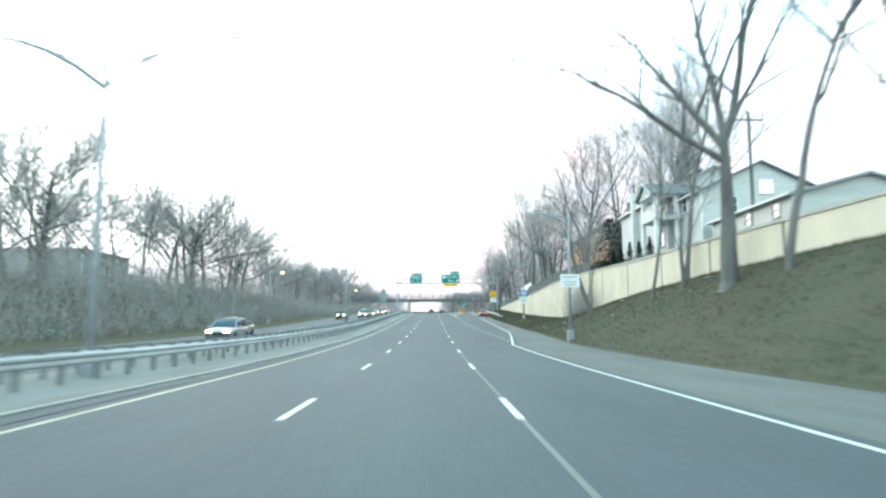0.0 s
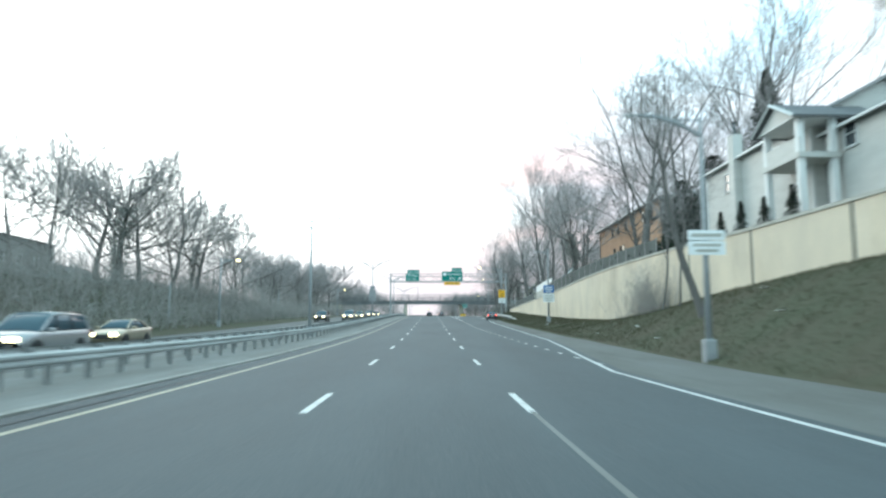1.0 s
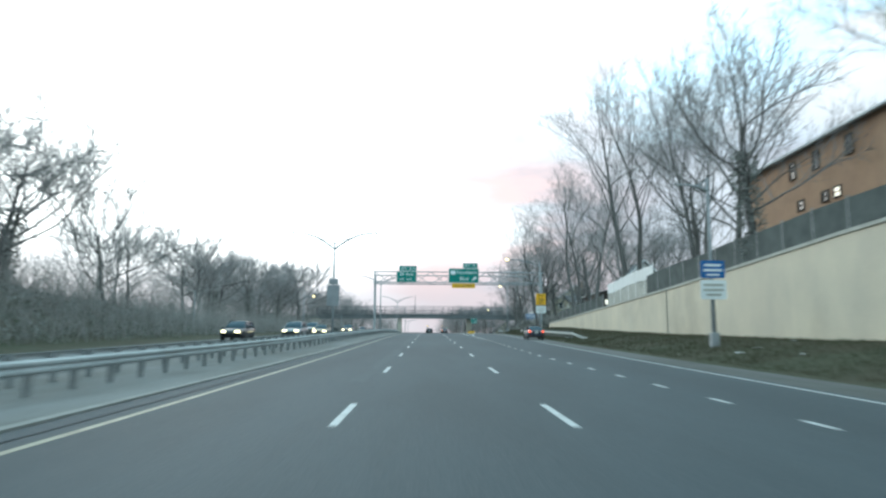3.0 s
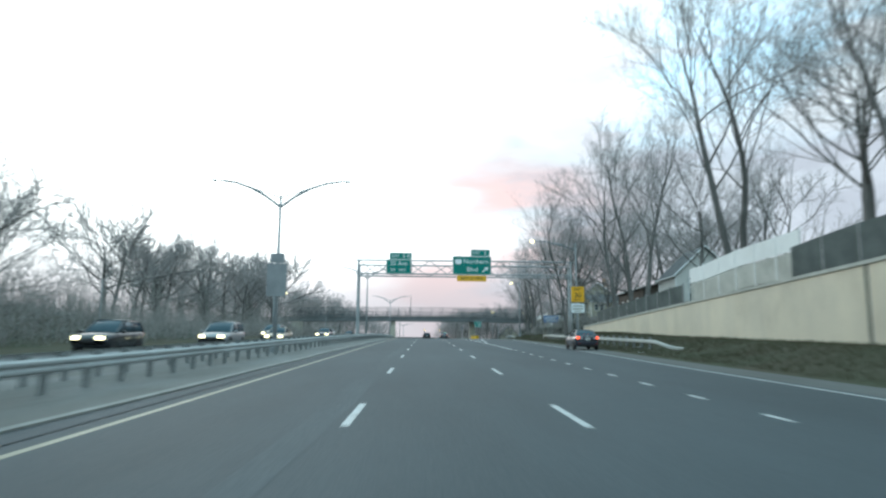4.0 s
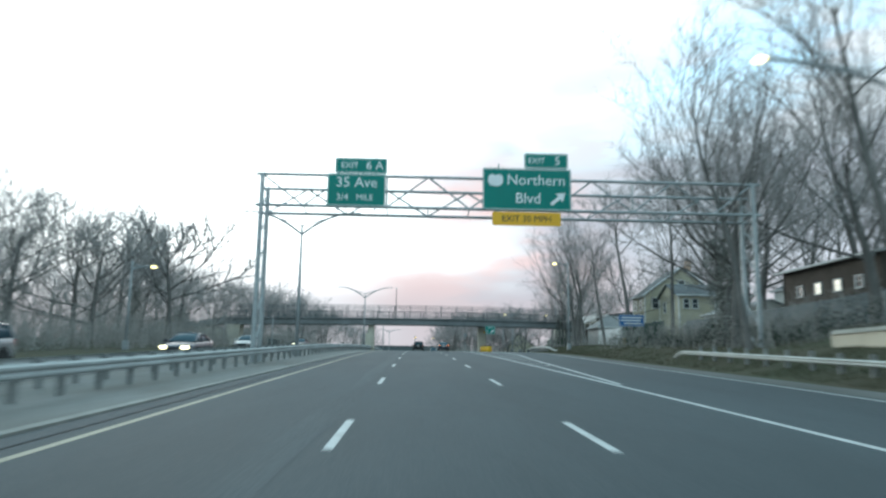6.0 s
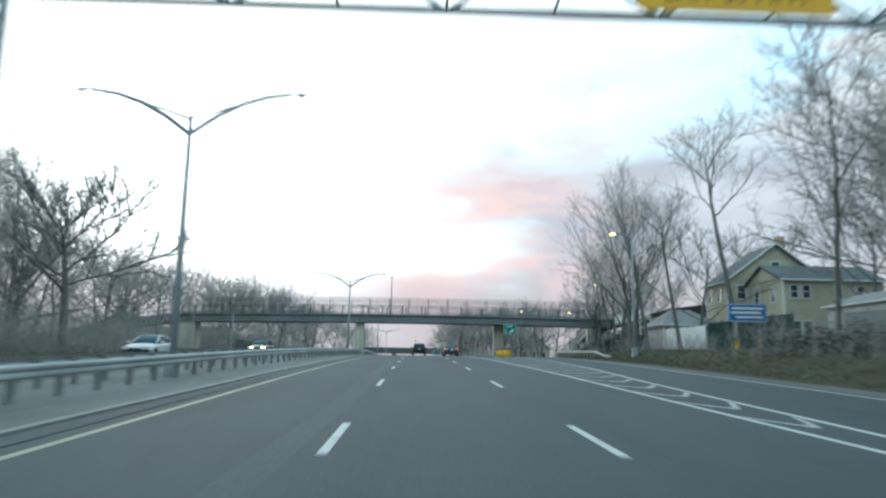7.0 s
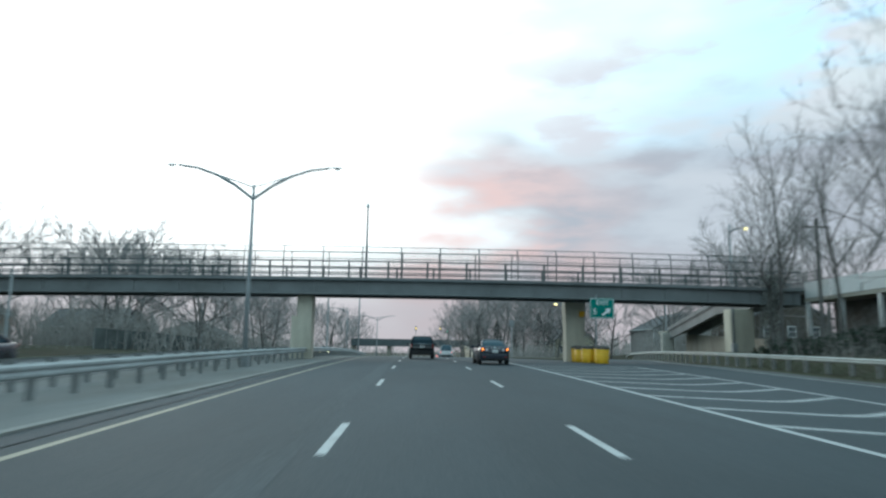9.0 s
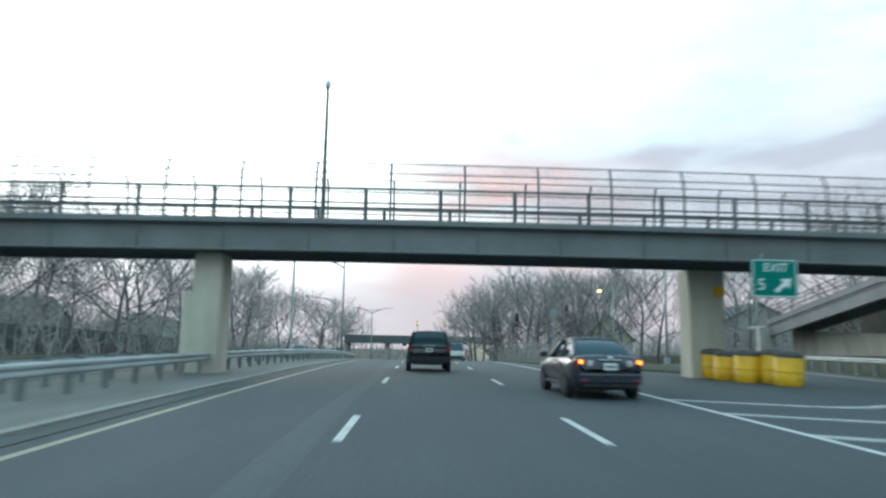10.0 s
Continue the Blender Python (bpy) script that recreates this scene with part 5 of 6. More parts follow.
east_ramp = thing("ramp", 0, 0, 0, 0, "grey concrete footbridge ramp with mesh railings beside the exit lane", "ramp")
run = (271.0, 279.0, 287.0, 293.0, 299.0, 304.5)
part("slab", loft(bmesh.new(), [[(east(y)[0] + a, y, east(y)[1] + b) for a, b in ((-1.3, -0.22), (1.3, -0.22), (1.3, 0.0), (-1.3, 0.0))] for y in run]), M_GIRDER, east_ramp)
for s in (-1, 1):
    part("girder", loft(bmesh.new(), [[(east(y)[0] + s * 1.15 + a, y, east(y)[1] - 1.05 + b) for a, b in I_BEAM] for y in run]), M_GIRDER, east_ramp)
    part("kerb", loft(bmesh.new(), [[(east(y)[0] + s * 1.3 + a, y, east(y)[1] + b) for a, b in ((-0.09, -0.06), (0.09, -0.06), (0.09, 0.34), (-0.09, 0.34))] for y in run]), M_GIRDER, east_ramp, "grey concrete kerb")
    bm = bmesh.new()
    for up in (0.75, 1.1, 1.45):
        tube(bm, [(east(y)[0] + s * 1.3, y, east(y)[1] + up) for y in run], 0.028, 6)
    part("handrail", bm, M_BRDARK, east_ramp)
    bm = bmesh.new()
    for q in range(11):
        tube(bm, [(east(y)[0] + s * 1.3, y, east(y)[1] + 0.4 + 0.1 * q) for y in run], 0.013, 3)
    for q in range(110):
        y = 271.2 + 0.3 * q
        tube(bm, [(east(y)[0] + s * 1.3, y, east(y)[1] + 0.36), (east(y)[0] + s * 1.3, y, east(y)[1] + 1.45)], 0.013, 3)
    part("railing_mesh", bm, M_BRDARK, east_ramp)
    for k in range(15):
        y = 272.0 + 2.3 * k
        x, z = east(y)
        part("railing_post", newtube([(x + s * 1.3, y, z + 0.3), (x + s * 1.3, y, z + 1.5)], 0.035, 6), M_BRDARK, east_ramp)
x, z = east(305)
part("landing", newbox(x, 306.2, z - 0.14, 3.0, 3.2, 0.26, bevel=0.03), M_CONC, east_ramp)
zg = ground(28.9, 304.4)
part("support", newbox(28.95, 304.6, (z - 0.27 + zg) / 2 - 0.1, 1.4, 0.7, z - 0.27 - zg + 0.3, bevel=0.04), M_COPING, east_ramp, "pale concrete support")
x, z = east(290)
zg = ground(28.0, 284)
part("support", newbox(28.3, 284, (11.2 + zg) / 2 - 0.1, 0.35, 0.5, 11.2 - zg + 0.2, bevel=0.03), M_GIRDER, east_ramp, "dark steel column")
# the lower flight comes back between solid walls
low = thing("ramp", 0, 0, 0, 0, "lower flight of the ramp behind a plain grey concrete wall", "ramp")
part("parapet", loft(bmesh.new(), [[(a, y, 6.8) , (a + 0.25, y, 6.8), (a + 0.25, y, h), (a, y, h)] for a, y, h in ((31.2, 304.5, 9.75), (30.4, 286.0, 8.9), (30.2, 282.0, 8.75))]), M_CONC, low, "grey concrete wall")
part("slab", loft(bmesh.new(), [[(a, y, 6.8), (a + 2.4, y, 6.8), (a + 2.4, y, h), (a, y, h)] for a, y, h in ((31.45, 304.5, 8.9), (30.65, 286.0, 8.0), (30.45, 282.0, 7.9))]), M_CONC, low)


# ---- fences ----
def fence(name, pts, high, label, material, panel=2.4, posts=M_STEEL, lift=0.0, two=None):
    """Panels and posts along points (x, y)."""
    f = thing(name, pts[0][0], pts[0][1], ground(*pts[0]), 0, label, "fence")
    x0, y0, z0 = pts[0][0], pts[0][1], ground(*pts[0])
    for (ax, ay), (bx, by) in zip(pts, pts[1:]):
        n = max(1, round(math.hypot(bx - ax, by - ay) / panel))
        for k in range(n):
            p = [(ax + (bx - ax) * q / n, ay + (by - ay) * q / n) for q in (k, k + 1)]
            zz = [ground(*q) + lift for q in p]
            d = Vector((p[1][0] - p[0][0], p[1][1] - p[0][1], 0)).normalized()
            o = Vector((d.y, -d.x, 0)) * 0.02
            halves = ((0.05, high, material),) if two is None else ((0.05, high * 0.56, two), (high * 0.58, high, material))
            for lo, hi, m in halves:
                ring = [[(q[0] - x0 + s * o.x + c * d.x * 0.05, q[1] - y0 + s * o.y + c * d.y * 0.05, z - z0 + up) for s, up in ((-1, lo), (1, lo), (1, hi), (-1, hi))] for q, z, c in zip(p, zz, (1, -1))]
                part("panel", loft(bmesh.new(), ring), m, f)
            part("post", newbox(p[0][0] - x0, p[0][1] - y0, zz[0] - z0 + high / 2, 0.09, 0.09, high + 0.25), posts, f)
    return f


fence("garden_fence", [(18.3, 80), (18.3, 133.5)], 2.15, "dark screened garden fence above the buff wall", M_DARKFENCE, 3.0, M_POST)
fence("garden_fence", [(19.0, 133.8), (18.9, 149.3)], 2.55, "tall white panel fence with a grey lower half", M_WHITEFENCE, 2.5, M_TRIM, 0.3, M_COPING)
fence("garden_fence", [(18.4, 149.4), (18.4, 176), (24, 180)], 1.9, "dark screened garden fence above the buff wall", M_DARKFENCE, 3.0, M_POST)
fence("garden_fence", [(23.7, 231.9), (23.2, 240.0)], 2.0, "white board fence behind the trees", M_WHITEFENCE, 1.3, M_TRIM)
fence("garden_fence", [(27.0, 185.5), (25.6, 196), (24.8, 214)], 1.9, "slate grey board fence round the gardens", M_SLATEFENCE, 2.4, M_POST)
fence("garden_fence", [(24.4, 219), (23.8, 231.6)], 2.2, "dark green screen fence round the gardens", M_GREENFENCE, 2.4, M_GREENFENCE)
fence("garden_fence", [(-30, 285), (-30, 330)], 1.9, "dark board fence beyond the oncoming lanes", M_DARKFENCE, 2.4, M_POST)


# ---- houses ----
def window(parent, x, z, w, h, y=0.0, axis="x", lit=False, trim=None):
    """A framed window on the face at y (axis x), or on the side face (axis y)."""
    win = part("window", bmesh_frame(w, h), trim or M_TRIM, parent)
    at(win, *((x, y, z, 0, 0, 0) if axis == "x" else (y, x, z, 0, 0, -90)))
    part("pane", newbox(0, 0.02, 0, w - 0.1, 0.03, h - 0.1), M_PANELIT if lit else M_PANE, win, "lit pane" if lit else "")
    part("sill", newbox(0, -0.06, -h / 2 - 0.04, w + 0.14, 0.12, 0.05), trim or M_TRIM, win)
    return win


def bmesh_frame(w, h):
    bm = bmesh.new()
    for x, z, sx, sz in ((-w / 2, 0, 0.09, h + 0.09), (w / 2, 0, 0.09, h + 0.09), (0, h / 2, w, 0.09), (0, -h / 2, w, 0.09), (0, 0, w, 0.05)):
        box(bm, x, -0.03, z, sx, 0.09, sz)
    return bm


def house(x0, x1, y0, y1, base, eave, ridge, label, walls, roof=None, along="y", over=0.4, hip=0.0, name="house"):
    """A house body with a pitched roof; along: the ridge's direction."""
    h = thing(name, (x0 + x1) / 2, (y0 + y1) / 2, base, 0, label, "house", "houses")
    w, d, e, r = x1 - x0, y1 - y0, eave - base, ridge - base
    part("wall", newbox(0, 0, e / 2 - 0.5, w, d, e + 1.0), walls, h)
    bm = bmesh.new()
    if along == "y":
        a, b = w / 2 + over, d / 2 + over
        lo = [(-a, -b), (a, -b), (a, b), (-a, b)]
        top = [(0, -b + hip), (0, b - hip)]
        gables = [((-w / 2, -d / 2), (w / 2, -d / 2), (0, -d / 2)), ((-w / 2, d / 2), (w / 2, d / 2), (0, d / 2))]
        faces = ((3, 0, 4, 5), (1, 2, 5, 4), (0, 1, 4), (2, 3, 5))
    else:
        a, b = w / 2 + over, d / 2 + over
        lo = [(-a, -b), (a, -b), (a, b), (-a, b)]
        top = [(-a + hip, 0), (a - hip, 0)]
        gables = [((-w / 2, -d / 2), (-w / 2, d / 2), (-w / 2, 0)), ((w / 2, -d / 2), (w / 2, d / 2), (w / 2, 0))]
        faces = ((0, 1, 5, 4), (2, 3, 4, 5), (3, 0, 4), (1, 2, 5))
    drop = over * (r - e) / (a if along == "y" else b) if not hip else 0.0
    vs = [bm.verts.new((px, py, e - drop)) for px, py in lo] + [bm.verts.new((px, py, r)) for px, py in top]
    for f in faces:
        if hip or len(f) == 4:
            bm.faces.new([vs[k] for k in f])
    thicken(bm, 0.16)
    part("roof", bm, roof or M_ROOF, h)
    if not hip:
        for g3 in gables:
            bm = bmesh.new()
            pts = [(*g3[0], e - 0.02), (*g3[1], e - 0.02), (*g3[2], r - 0.12)]
            vs = [bm.verts.new(p) for p in pts]
            bm.faces.new(vs)
            thicken(bm, 0.1)
            part("gable", bm, walls, h)
    # gutters and corner boards
    for sx in (-1, 1):
        for sy in (-1, 1):
            part("corner_board", newbox(sx * w / 2, sy * d / 2, e / 2, 0.14, 0.14, e), M_TRIM if walls not in (M_BRICKS, M_BROWN) else walls, h)
    for s in (-1, 1):
        if along == "y":
            part("gutter", newbox(s * (w / 2 + over), 0, e - drop - 0.02, 0.12, d + 2 * over, 0.14), M_TRIM, h)
        else:
            part("gutter", newbox(0, s * (d / 2 + over), e - drop - 0.02, w + 2 * over, 0.12, 0.14), M_TRIM, h)
    return h, w, d, e, r


# white house above the slope
b1 = shelf(24, 68)
h, w, d, e, r = house(21.2, 30, 61.5, 76.2, b1, 13.6, 16.0, "white two-storey house with a grey roof above the wall", M_SIDING, M_ROOFPALE)
for y, z in ((-3.5, 4.1), (3.3, 4.1), (6.0, 1.4)):
    window(h, -y, z, 1.1, 1.3, -w / 2 - 0.02, "y")
part("chimney", newbox(-w / 2 - 0.25, 1.7, 3.6, 0.7, 0.9, 6.9, bevel=0.03), M_SIDING, h, "tall white chimney")
part("chimney_pot", newtube([(-w / 2 - 0.25, 1.7, 6.9), (-w / 2 - 0.25, 1.7, 7.9), (-w / 2 - 0.25, 1.7, 8.0)], [0.1, 0.1, 0.2], 8), M_BRDARK, h)
h, w, d, e, r = house(22.0, 32, 55.5, 61.3, b1 - 0.3, 12.6, 15.0, "white two-storey house wing with a front gable", M_SIDING, M_ROOF)
window(h, 0.6, 4.2, 1.1, 1.4, -w / 2 - 0.02, "y")
window(h, 0.4, e + 0.2, 1.1, 1.1, -d / 2 - 0.02, lit=True)
for x in (-2.6, 2.6):
    window(h, x, 3.6, 1.1, 1.4, -d / 2 - 0.02)
h, w, d, e, r = house(22.4, 32, 42, 54.2, b1 - 0.4, 9.7, 11.0, "low pale house wing with a gabled grey roof", M_SIDING, M_ROOFPALE)
for y in (-4, 0, 4):
    window(h, y, 1.3, 1.0, 0.9, -w / 2 - 0.02, "y")
porch = thing("porch", 20.6, 61.7, b1, 0, "white gabled balcony porch on square columns", "porch")
for x in (-0.9, 0.9):
    for y in (-1.8, 1.8):
        part("column", newbox(x, y, 2.4, 0.35, 0.35, 5.2), M_TRIM, porch)
part("balcony", newbox(0, 0, 2.9, 2.3, 4.2, 0.3), M_SIDING, porch)
part("parapet", newbox(-1.0, 0, 3.45, 0.1, 4.0, 0.9), M_SIDING, porch)
bm = bmesh.new()
vs = [bm.verts.new(p) for p in ((-1.5, -2.4, 5.0), (3.5, -2.4, 5.0), (3.5, 0, 6.3), (-1.5, 0, 6.3), (3.5, 2.4, 5.0), (-1.5, 2.4, 5.0))]
bm.faces.new((vs[0], vs[1], vs[2], vs[3]))
bm.faces.new((vs[3], vs[2], vs[4], vs[5]))
thicken(bm, 0.15)
part("roof", bm, M_ROOF, porch)
bm = bmesh.new()
for s in (-1, 1):
    tube(bm, [(-1.55, s * 2.4, 4.95), (-1.55, 0, 6.25)], 0.09, 4)
part("bargeboard", bm, M_TRIM, porch)
part("gable", loft(bmesh.new(), [[(x, -2.1, 5.0), (x, 2.1, 5.0), (x, 0, 6.1)] for x in (-1.25, -1.1)]), M_SIDING, porch)
part("soffit", newbox(1.0, 0, 4.97, 4.6, 4.3, 0.06), M_TRIM, porch)

# orange brick building
h, w, d, e, r = house(26, 37, 101.5, 130, 10.8, 16.7, 18.6, "long orange brick apartment building with a low roof", M_BRICKS, M_ROOFPALE, over=0.6, hip=5.5, name="apartment_building")
for y in (-11.2, -7.8, -0.25, 3.6, 6.75):
    window(h, y, 4.75, 0.75, 1.25, -w / 2 - 0.02, "y", lit=y == -7.8, trim=M_BROWN)
for y in (-4.5, 1.4, 2.8, 5.9):
    window(h, y, 2.0, 0.8, 0.7, -w / 2 - 0.02, "y", lit=y == 1.4, trim=M_BROWN)
# thin grey sheet over the orange end, coloured dark for its shade
part("end_wall", newbox(0, -d / 2 - 0.03, e / 2 - 0.3, w + 0.02, 0.06, e + 0.5), M_SHADEDBRICK, h, "grey brick end wall with its shade painted into the colour")
part("downpipe", newbox(-w / 2 - 0.06, d / 2 - 0.2, e / 2, 0.1, 0.1, e), M_BROWN, h)
for x in (-3, 0, 3):
    window(h, x, 4.3, 0.9, 1.3, -d / 2 - 0.07, trim=M_BROWN)

h, w, d, e, r = house(29.0, 36.2, 180, 186, 9.0, 12.9, 16.3, "pale gabled house with white trim", M_SIDING, M_ROOF)
for x in (-1.6, 1.4):
    window(h, x, 2.9, 0.9, 1.2, -d / 2 - 0.02)
    window(h, x, 1.0, 1.0, 1.2, -d / 2 - 0.02)
bm = bmesh.new()
for s in (-1, 1):
    tube(bm, [(s * (w / 2 + 0.4), -d / 2 - 0.42, e - 0.35), (0, -d / 2 - 0.42, r + 0.02)], 0.09, 4)
part("bargeboard", bm, M_TRIM, h)
h, w, d, e, r = house(28.2, 36.5, 190.2, 202, 8.6, 12.3, 13.4, "low brown bungalow with small lit windows", M_BROWN, M_ROOFPALE, over=0.5)
for y in (-3.6, -1.2, 1.2, 3.6):
    window(h, y, 1.9, 0.8, 0.8, -w / 2 - 0.02, "y", lit=y in (-1.2, 1.2))
for x in (-3, 0, 3):
    window(h, x, 1.9, 0.8, 0.8, -d / 2 - 0.02, lit=x < 0)
h, w, d, e, r = house(29.4, 39.5, 239.9, 244.8, 7.4, 14.2, 17.9, "cream two-storey house with a steep front gable", M_CREAM, M_ROOF, along="y")
for x in (-3.6, -1.2, 1.6):
    window(h, x, 5.6, 0.9, 1.4, -d / 2 - 0.02)
    window(h, x, 2.4, 0.9, 1.5, -d / 2 - 0.02)
window(h, 0.0, 8.2, 0.9, 1.0, -d / 2 - 0.02)
for y in (-1.0, 1.3):
    window(h, y, 5.4, 0.9, 1.4, -w / 2 - 0.02, "y")
part("chimney", newbox(2.2, 0.6, r + 0.1, 0.7, 0.7, 2.4), M_BRICKS, h)
bm = bmesh.new()
for sx in (-1, 1):
    tube(bm, [(sx * (w / 2 + 0.4), -d / 2 - 0.42, e - 0.3), (0, -d / 2 - 0.42, r + 0.02)], 0.09, 4)
part("bargeboard", bm, M_TRIM, h)
h, w, d, e, r = house(31.4, 40.5, 233, 239.8, 7.4, 13.6, 15.2, "cream house wing with a shallow grey roof", M_CREAM, M_ROOF, along="x")
for x in (-3.6, -2.5, 0.4, 2.4):
    window(h, x, 5.0, 0.75, 1.2, -d / 2 - 0.02)
    window(h, x, 1.6, 0.9, 1.6, -d / 2 - 0.02)
for y in (-1.6, 1.4):
    window(h, y, 4.8, 0.9, 1.3, -w / 2 - 0.02, "y")
h, w, d, e, r = house(23.6, 29.2, 241.6, 247.4, 7.3, 9.75, 11.5, "pale garage with a hipped shingle roof", M_GREYSIDE, M_ROOFPALE, along="x", hip=2.2, name="garage")
part("garage_door", newbox(0.2, -d / 2 - 0.03, 1.0, 2.5, 0.06, 2.0, bevel=0.01), M_TRIM, h, "white panelled garage door")
house(40, 50, 214, 226, 8.5, 13.5, 16.0, "pale house half hidden behind trees", M_SIDING, M_ROOF)
house(33, 38.4, 219, 229, 7.4, 10.8, 11.8, "white bungalow half hidden behind trees", M_SIDING, M_ROOFPALE)
h, w, d, e, r = house(28.4, 37, 253, 269.5, 7.6, 12.3, 12.9, "low dark brown house with a raised white balcony", M_BROWN, M_ROOF)
for y in (-5.5, -2.5, 0.5, 3.5):
    window(h, y, 3.7, 0.9, 1.1, -w / 2 - 0.02, "y", trim=M_BROWN)
bal = thing("balcony", 27.3, 261.8, 7.6, 0, "raised white balcony on tall columns", "balcony")
part("floor_slab", newbox(0, 0, 3.6, 1.9, 16.0, 0.22), M_CONC, bal)
for y in (-6.4, -3.2, 0.0, 3.2, 6.4):
    part("parapet", newbox(-0.9, y, 4.3, 0.08, 3.0, 1.1, bevel=0.02), M_WHITEFENCE, bal, "white boarded panel")
for y in (-7.8, -3.9, 0, 3.9, 7.8):
    part("column", newbox(-0.8, y, 1.7, 0.24, 0.24, 3.8), M_WHITEFENCE, bal)
# beyond the oncoming lanes and far off
for args in ((-82, -53, 105, 121, 6.0, 13.4, 13.9, "long grey apartment block behind the trees", M_GREYSIDE, M_ROOF, "x", 0.3, 6.0, "apartment_building"),
             (-62, -52, 128, 138, 4.5, 9.0, 11.5, "grey house behind the woods", M_GREYSIDE, M_ROOF, "y", 0.4, 0.0, "house"),
             (-60, -50, 152, 162, 4.5, 8.5, 11.0, "dark house behind the woods", M_BROWN, M_ROOF, "y", 0.4, 0.0, "house"),
             (-55, -46, 290, 300, 6.6, 10.8, 13.2, "brick house behind the footbridge ramp", M_BRICKS, M_ROOF, "y", 0.4, 0.0, "house"),
             (-50, -40, 314, 324, 6.2, 10.0, 12.4, "grey house behind the fence", M_GREYSIDE, M_ROOF, "x", 0.4, 0.0, "house"),
             (-46, -36, 345, 356, 5.6, 9.8, 12.0, "pale house far down the road", M_SIDING, M_ROOF, "y", 0.4, 0.0, "house"),
             (26.5, 35, 362, 372, 5.5, 9.8, 14.0, "cream gabled house far down the road", M_CREAM, M_ROOF, "y", 0.4, 0.0, "house"),
             (36, 46, 330, 342, 6.5, 11.5, 14.0, "grey house far down the road", M_GREYSIDE, M_ROOF, "y", 0.4, 0.0, "house"),
             (40, 50, 306, 318, 7.2, 12.2, 14.5, "brown house beyond the footbridge", M_BROWN, M_ROOF, "y", 0.4, 0.0, "house")):
    h, w, d, e, r = house(*args)
    for x in (-w * 0.3, 0.0, w * 0.3):
        window(h, x, e * 0.62, 1.0, 1.3, -d / 2 - 0.02)
        if args[0] < 0:
            hw = window(h, x * 0.8, e * 0.62, 1.0, 1.3, w / 2 + 0.02, "y")
            hw.matrix_basis = pose(w / 2 + 0.02, x * d / w * 0.8, e * 0.62, 0, 0, 90)


# ---- vehicles ----
def body_ring(y, low, belt, wide, tuck, crown):
    """A cross-section of a car's lower body at y."""
    half = [(0.0, low), (wide * 0.78, low), (wide * 0.95, low + 0.1), (wide, low + 0.3), (wide, belt - 0.2), (wide * 0.975, belt - 0.06), (wide * tuck, belt), (wide * 0.4, belt + crown), (0.0, belt + crown)]
    return [(x, y, z) for x, z in half] + [(-x, y, z) for x, z in half[-2:0:-1]]


WHEEL = {}


def wheel(parent, x, y, r):
    if r not in WHEEL:
        t = bmesh.new()
        ring = []
        for k, (w, q) in enumerate(((-0.1, 0.62), (-0.11, 0.9), (-0.07, 1.0), (0.07, 1.0), (0.11, 0.9), (0.1, 0.62))):
            ring.append([(w, r * q * math.cos(a), r * q * math.sin(a)) for a in (2 * math.pi * s / 20 for s in range(20))])
        loft(t, ring, cap=False)
        rim = bmesh.new()
        loft(rim, [[(w, r * q * math.cos(a), r * q * math.sin(a)) for a in (2 * math.pi * s / 20 for s in range(20))] for w, q in ((-0.07, 0.64), (0.07, 0.64))])
        for k in range(5):
            a = 2 * math.pi * k / 5
            for side in (-1, 1):
                box(rim, side * 0.075, math.cos(a) * r * 0.33, math.sin(a) * r * 0.33, 0.02, r * 0.6, r * 0.14, Euler((a, 0, 0)).to_matrix())
        WHEEL[r] = as_mesh(t, "tyre", True), as_mesh(rim, "rim")
    hub = part("tyre", WHEEL[r][0], M_TYRE, parent)
    at(hub, x, y, r)
    part("rim", WHEEL[r][1], M_RIM, hub, "silver rim")


